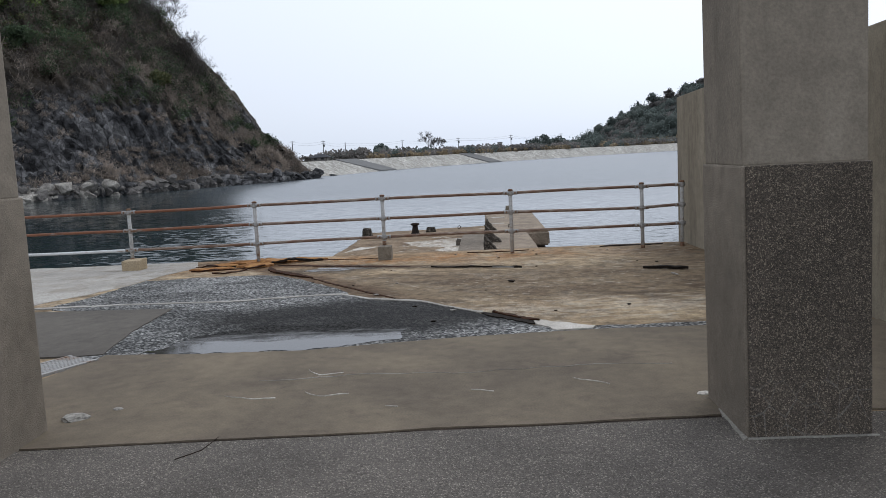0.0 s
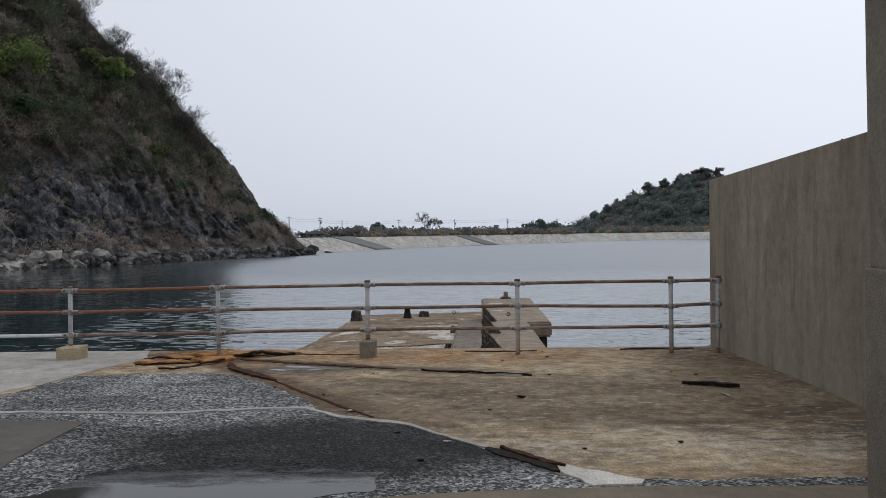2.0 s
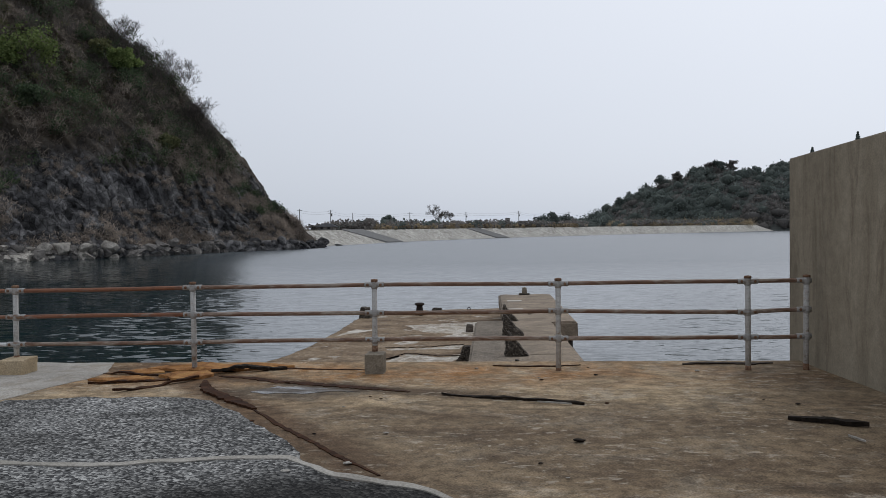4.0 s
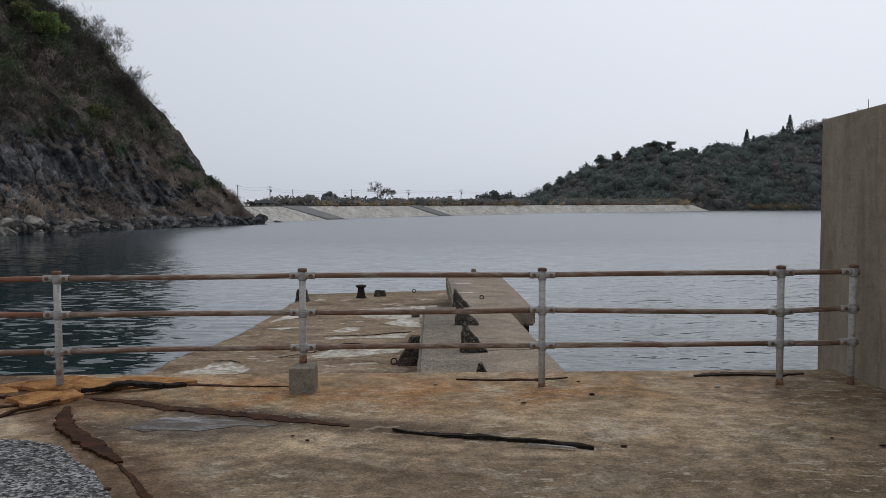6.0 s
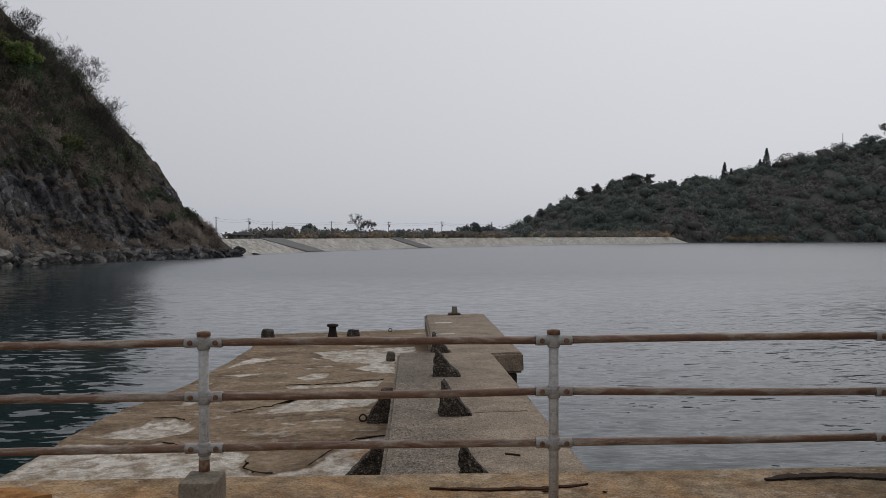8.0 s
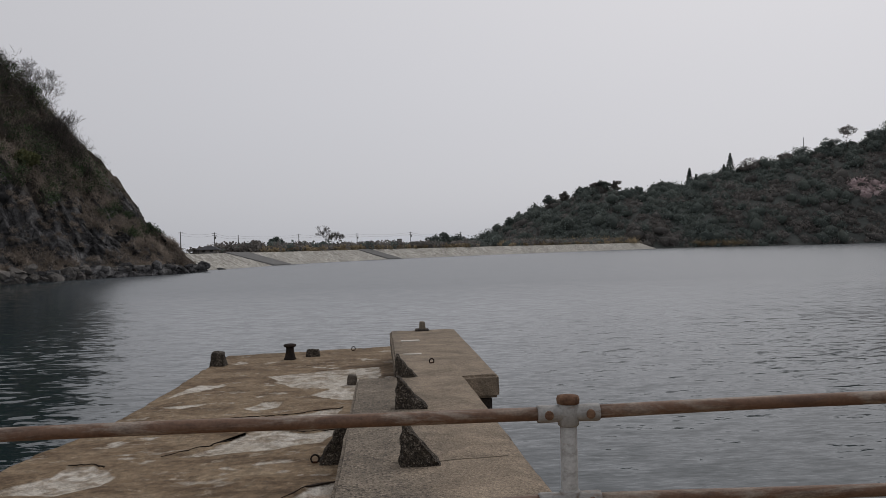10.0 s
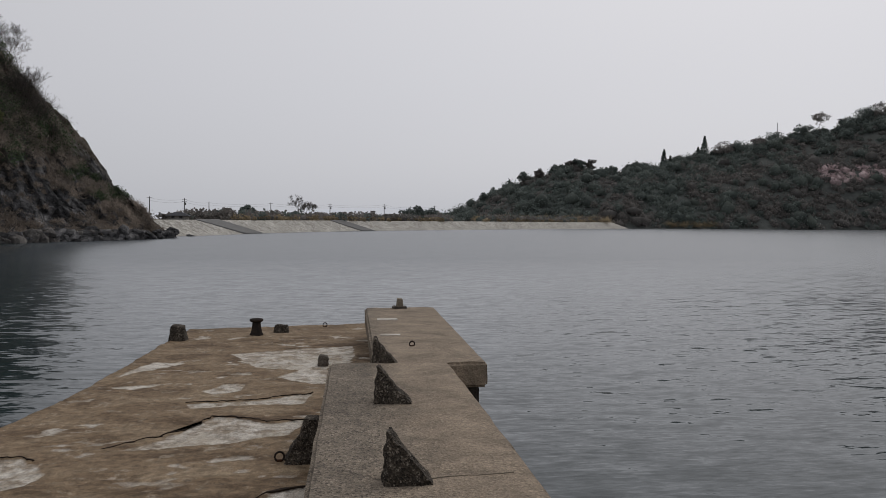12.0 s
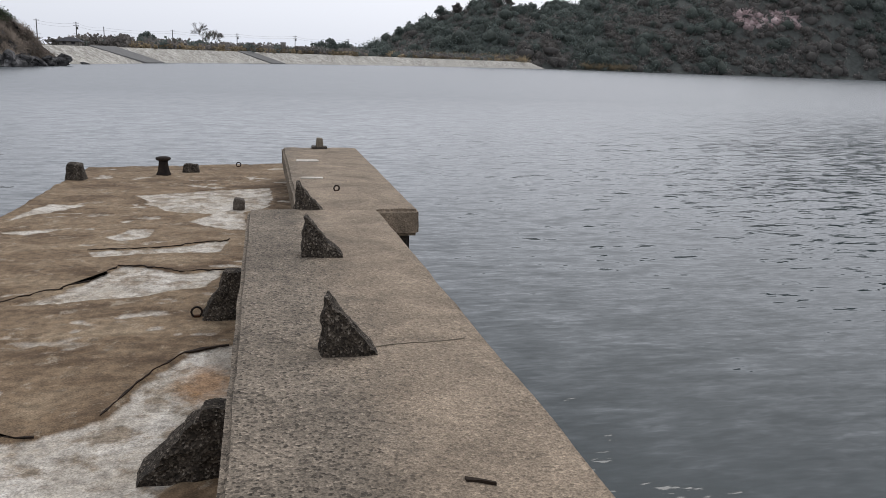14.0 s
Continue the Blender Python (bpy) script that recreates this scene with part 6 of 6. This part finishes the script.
# the far hill
def hill_crest(x):
    return np.interp(x, [60, 82, 106, 136, 170, 188, 202, 242, 271, 296, 342, 380, 412, 520, 900, 1500], [-2, 3, 16, 31, 42, 42, 36, 43, 51, 57, 67, 72, 84, 110, 140, 120])


def hill_z(x, y):
    foot = np.interp(x, [60, 190, 300, 1500], [545, 502, 496, 380])
    t = np.clip((y - foot) / 110.0, 0, 1)
    return SEA - 0.5 + (hill_crest(x) - SEA) * (1 - (1 - t) ** 1.7) - 0.1 * np.clip(y - foot - 130, 0, None) + 3 * fnoise(x, y, 0.02, 4) * t


gx_, gy_ = np.meshgrid(np.linspace(60, 1500, 240), np.linspace(370, 800, 110))
hv = np.stack([gx_, gy_, np.maximum(hill_z(gx_, gy_), SEA - 3)], -1).reshape(-1, 3)
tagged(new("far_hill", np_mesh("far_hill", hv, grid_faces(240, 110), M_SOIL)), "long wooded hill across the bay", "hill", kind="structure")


def far_wood(name, n, r, count, size, canopy, material, label, keep, x0=70, x1=500, d0=2, d1=125, lift=-0.2):
    x = x0 + (x1 - x0) * rng.random(n) ** 0.95
    foot = np.interp(x, [60, 190, 300, 1500], [545, 502, 496, 380])
    y = foot + d0 + (d1 - d0) * rng.random(n)
    p = np.stack([x, y, hill_z(x, y)], 1)
    p = p[keep(x, y, p) & (p[:, 2] > SEA + 0.5)]
    rad = r * (0.45 + 1.0 * rng.random(len(p)) ** 1.4)
    p[:, 2] += lift * rad
    v, f = mounds(p, rad * 0.66, 0.85, 0.8)
    stuff(name, np_mesh(name, v, f, canopy, True), label, "wood")
    v, f = sprays(p, rad * 0.9, count, size, 0.9, 1.15, 0.7)
    return stuff(name + "_leaves", np_mesh(name + "_leaves", v, f, material), label, "wood")


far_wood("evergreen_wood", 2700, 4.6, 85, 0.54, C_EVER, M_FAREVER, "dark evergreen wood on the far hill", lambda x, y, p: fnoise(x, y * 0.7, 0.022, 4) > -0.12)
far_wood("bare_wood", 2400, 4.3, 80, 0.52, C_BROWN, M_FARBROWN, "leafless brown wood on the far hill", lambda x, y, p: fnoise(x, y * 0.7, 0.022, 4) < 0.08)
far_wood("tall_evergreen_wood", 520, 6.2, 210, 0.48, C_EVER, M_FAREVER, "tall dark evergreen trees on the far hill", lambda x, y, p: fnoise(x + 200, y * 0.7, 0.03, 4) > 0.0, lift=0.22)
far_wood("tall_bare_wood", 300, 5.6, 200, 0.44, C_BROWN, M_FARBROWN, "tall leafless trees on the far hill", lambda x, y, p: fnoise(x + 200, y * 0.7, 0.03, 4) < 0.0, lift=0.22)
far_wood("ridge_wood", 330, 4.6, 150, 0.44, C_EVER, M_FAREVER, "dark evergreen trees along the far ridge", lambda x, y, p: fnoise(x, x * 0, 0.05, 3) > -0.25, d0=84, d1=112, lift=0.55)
for x0_, x1_, d0_, d1_, z_ in ((84, 164, -22, -2, 1.3), (206, 242, 1, 12, -1.6)):
    n_ = int(5 * (x1_ - x0_))
    rx = x0_ + (x1_ - x0_) * rng.random(n_)
    ry = np.interp(rx, [60, 190, 300, 1500], [545, 502, 496, 380]) + d0_ + (d1_ - d0_) * rng.random(n_)
    v_, f_ = sprays(np.stack([rx, ry, np.full(n_, z_ + 1.3)], 1), 2.9 * (0.6 + 0.8 * rng.random(n_)), 60, 0.30, 0.9, 2.2, 0.2, 1.0)
    stuff("reed_bed", np_mesh("reed_bed", v_, f_, M_REED), "straw coloured reeds at the foot of the far hill", "reeds")
far_wood("cherry_wood", 70, 4.4, 80, 0.5, M_CHERRY, M_CHERRY, "pale pink flowering trees on the far hill", lambda x, y, p: p[:, 2] > 15, 334, 378, 36, 50)


def on_hill(x, d):
    foot = float(np.interp(x, [60, 190, 300, 1500], [545, 502, 496, 380]))
    return x, foot + d, float(hill_z(np.array([x]), np.array([foot + d]))[0])


def cedar(m, h, r, seed):
    base = thing("cedar_tree", m, "dark pointed cedar on the far ridge", "tree", "ridge cedars")
    part("trunk", tube_bm([(0, 0, 0), (0, 0, h * 0.9)], [0.3, 0.08], 6), M_BARK, base)
    z = np.linspace(0.2, 1.0, 16)
    c = np.stack([0 * z, 0 * z, z * h], 1)
    v, f = sprays(c, r * (1.08 - z), 46, 0.55, 0.6)
    new("crown", np_mesh("crown", v, f, M_FAREVER)).parent = base
    return base


for x_, h_, s_ in ((243, 16, 1), (275, 18, 2), (270, 11, 3), (248, 10, 4), (126, 10, 5)):
    cedar(pose(*on_hill(x_, 100)), h_, h_ * 0.28, s_)
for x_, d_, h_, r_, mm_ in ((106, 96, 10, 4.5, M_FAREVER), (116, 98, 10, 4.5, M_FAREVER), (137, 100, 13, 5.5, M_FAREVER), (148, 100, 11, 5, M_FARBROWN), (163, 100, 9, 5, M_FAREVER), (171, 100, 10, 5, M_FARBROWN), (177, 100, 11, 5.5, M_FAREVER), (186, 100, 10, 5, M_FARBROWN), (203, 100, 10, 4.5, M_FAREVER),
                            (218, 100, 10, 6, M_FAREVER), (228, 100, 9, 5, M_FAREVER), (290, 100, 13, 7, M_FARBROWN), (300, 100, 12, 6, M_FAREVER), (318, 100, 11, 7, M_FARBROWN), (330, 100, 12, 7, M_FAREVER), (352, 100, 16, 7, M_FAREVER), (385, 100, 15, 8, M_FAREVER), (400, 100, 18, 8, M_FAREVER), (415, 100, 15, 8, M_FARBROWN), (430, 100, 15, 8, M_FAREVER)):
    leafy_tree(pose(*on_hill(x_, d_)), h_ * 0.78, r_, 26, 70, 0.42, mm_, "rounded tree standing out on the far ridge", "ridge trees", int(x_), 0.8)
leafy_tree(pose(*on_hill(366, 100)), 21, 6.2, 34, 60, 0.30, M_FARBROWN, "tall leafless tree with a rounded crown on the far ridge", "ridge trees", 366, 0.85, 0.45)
mast = thing("ridge_mast", pose(*on_hill(332, 100)), "thin steel mast on the far ridge", "mast")
part("pole", tube_bm([(0, 0, 0), (0, 0, 17)], [0.40, 0.2], 8), M_POLE, mast)
part("base", box_bm(-0.8, 0.8, -0.8, 0.8, -0.5, 0.6, 0.05), M_POLE, mast)

# plain: bushes, trees, poles, house, tower
for nm_, n_, r_, ct_, sz_, mm_, lb_, y0_, y1_ in (("hedge", 560, 2.3, 60, 0.5, M_FARBROWN, "leafless brown bushes behind the embankment", 8, 45), ("green_hedge", 120, 2.3, 70, 0.5, M_FAREVER, "dark green bushes behind the embankment", 8, 40), ("dry_reeds", 300, 1.2, 40, 0.4, M_REED, "straw coloured reeds along the embankment top", 7, 16)):
    t_ = rng.random(n_)
    i_ = (34 + t_ * (len(EMB_P) - 44)).astype(int)
    d_ = y0_ + (y1_ - y0_) * rng.random(n_)
    c_ = np.stack([EMB_P[i_, 0] + EMB_N[i_, 0] * d_, EMB_P[i_, 1] + EMB_N[i_, 1] * d_, np.full(n_, 1.4)], 1)
    keep_ = fnoise(c_[:, 0], c_[:, 1] * 0.1, 0.05, 3) > -0.15
    c_ = c_[keep_]
    rr_ = r_ * (0.5 + 0.9 * rng.random(len(c_)))
    c_[:, 2] += 0.4 * rr_
    v_, f_ = sprays(c_, rr_, ct_, sz_, 0.8)
    stuff(nm_, np_mesh(nm_, v_, f_, mm_), lb_, "bushes")


def along(u, y, z=1.22):
    return (1.2 + u * y, y, z)


for u_, y_, h_, r_, mm_, lb_ in ((-0.125, 305, 4.6, 3.2, M_FAREVER, "dark round evergreen bush behind the embankment"), (-0.153, 300, 4.0, 4.2, M_FARBROWN, "grey leafless bush behind the embankment"),
                                 (0.070, 430, 6.0, 4.4, M_FAREVER, "dark tree behind the embankment"), (0.083, 440, 7.0, 5.0, M_FAREVER, "dark tree behind the embankment"), (0.096, 450, 6.6, 5.0, M_FAREVER, "dark tree behind the embankment"), (0.11, 455, 5, 4, M_FAREVER, "dark tree behind the embankment")):
    leafy_tree(pose(*along(u_, y_)), h_, r_, 24, 60, 0.45, mm_, lb_, "plain trees", int(1000 + 900 * u_ + y_), 0.75)
for u_, y_, h_, s_ in ((-0.063, 345, 9.5, 41), (-0.048, 350, 7.5, 42), (-0.055, 352, 7.0, 43)):
    t_ = bare_tree(h_, s_, "leafless tree behind the embankment", M_TWIG, 0.3, 0.055)
    t_.matrix_basis = pose(*along(u_, y_))

POLES = [(-0.241, 296, 8.2, 1), (-0.2, 318, 8.3, 2), (-0.171, 336, 7.4, 0), (-0.097, 362, 7.8, 1), (-0.025, 385, 8.0, 2), (0.042, 410, 8.6, 2), (0.075, 440, 8.0, 1), (0.105, 470, 9.2, 1)]
for u_, y_, h_, arms_ in POLES:
    pl = thing("utility_pole", pose(*along(u_, y_)), "concrete utility pole with crossarms behind the embankment", "utility pole", "utility poles")
    part("pole", tube_bm([(0, 0, -0.3), (0, 0, h_)], [0.20, 0.14], 8), M_POLE, pl)
    for k in range(arms_):
        part("crossarm", box_bm(-0.95, 0.95, -0.06, 0.06, h_ - 0.5 - 0.9 * k, h_ - 0.36 - 0.9 * k, 0.01), M_POLE, pl)
    if arms_ == 2:
        part("transformer", tube_bm([(0.4, 0, h_ - 2.6), (0.4, 0, h_ - 1.7)], 0.28, 10), M_POLE, pl)
for k, (a, b) in enumerate(zip(POLES, POLES[1:])):
    wires = thing("overhead_wires", pose(0, 0, 0), "thin sagging wires between the utility poles", "wires", "overhead wires")
    for dz in (0.45, 1.35):
        pa, pb = Vector(along(a[0], a[1], 1.22 + a[2] - dz)), Vector(along(b[0], b[1], 1.22 + b[2] - dz))
        part("wire", tube_bm([pa.lerp(pb, t) - Vector((0, 0, 2.4 * t * (1 - t))) for t in np.linspace(0, 1, 9)], 0.022, 4), M_POLE, wires)

house = thing("house", pose(*along(-0.207, 240)), "low house with a dark hipped roof behind the embankment", "house")
part("wall", box_bm(-4, 4, -3, 3, -0.2, 2.0, 0.03), M_HOUSE, house)
bm = bmesh.new()
vs = [bm.verts.new(c) for c in ((-5.2, -4, 1.7), (5.2, -4, 1.7), (5.2, 4, 1.7), (-5.2, 4, 1.7), (-1.8, 0, 3.6), (1.8, 0, 3.6), (-5.2, -4, 1.9), (5.2, -4, 1.9), (5.2, 4, 1.9), (-5.2, 4, 1.9))]
for f in ((3, 2, 1, 0), (0, 1, 7, 6), (1, 2, 8, 7), (2, 3, 9, 8), (3, 0, 6, 9), (6, 7, 5, 4), (7, 8, 5), (8, 9, 4, 5), (9, 6, 4)):
    bm.faces.new([vs[k] for k in f])
part("roof", bm, M_ROOF, house)
for x_ in (-2, 1.6):
    w_ = part("window", box_bm(x_ - 0.7, x_ + 0.7, -3.05, -2.98, 0.7, 1.6, 0.02), M_ROOF, house)
house.scale = (0.62, 0.62, 0.62)
tower = thing("concrete_tower", pose(*along(0.028, 405)), "small grey concrete tower behind the embankment", "tower")
part("wall", box_bm(-1.2, 1.2, -1.2, 1.2, -0.2, 4.8, 0.05), M_HOUSE, tower)
part("roof", box_bm(-1.35, 1.35, -1.35, 1.35, 4.8, 5.05, 0.03), M_POLE, tower)
part("opening", box_bm(-0.5, 0.5, -1.24, -1.18, 3.0, 4.0, 0.02), M_ROOF, tower)

# hazy mountains at the horizon
mx = np.linspace(-2600, 2600, 160)
mh = 10 + 30 * (fnoise(mx, mx * 0 + 3, 0.0016, 5) + 0.45) + 45 * np.exp(-((mx - 330) / 300) ** 2)
mv = np.stack([np.stack([mx, 0 * mx + 3600, 0 * mx], 1), np.stack([mx, 0 * mx + 3900, np.maximum(mh, 6)], 1)], 0)
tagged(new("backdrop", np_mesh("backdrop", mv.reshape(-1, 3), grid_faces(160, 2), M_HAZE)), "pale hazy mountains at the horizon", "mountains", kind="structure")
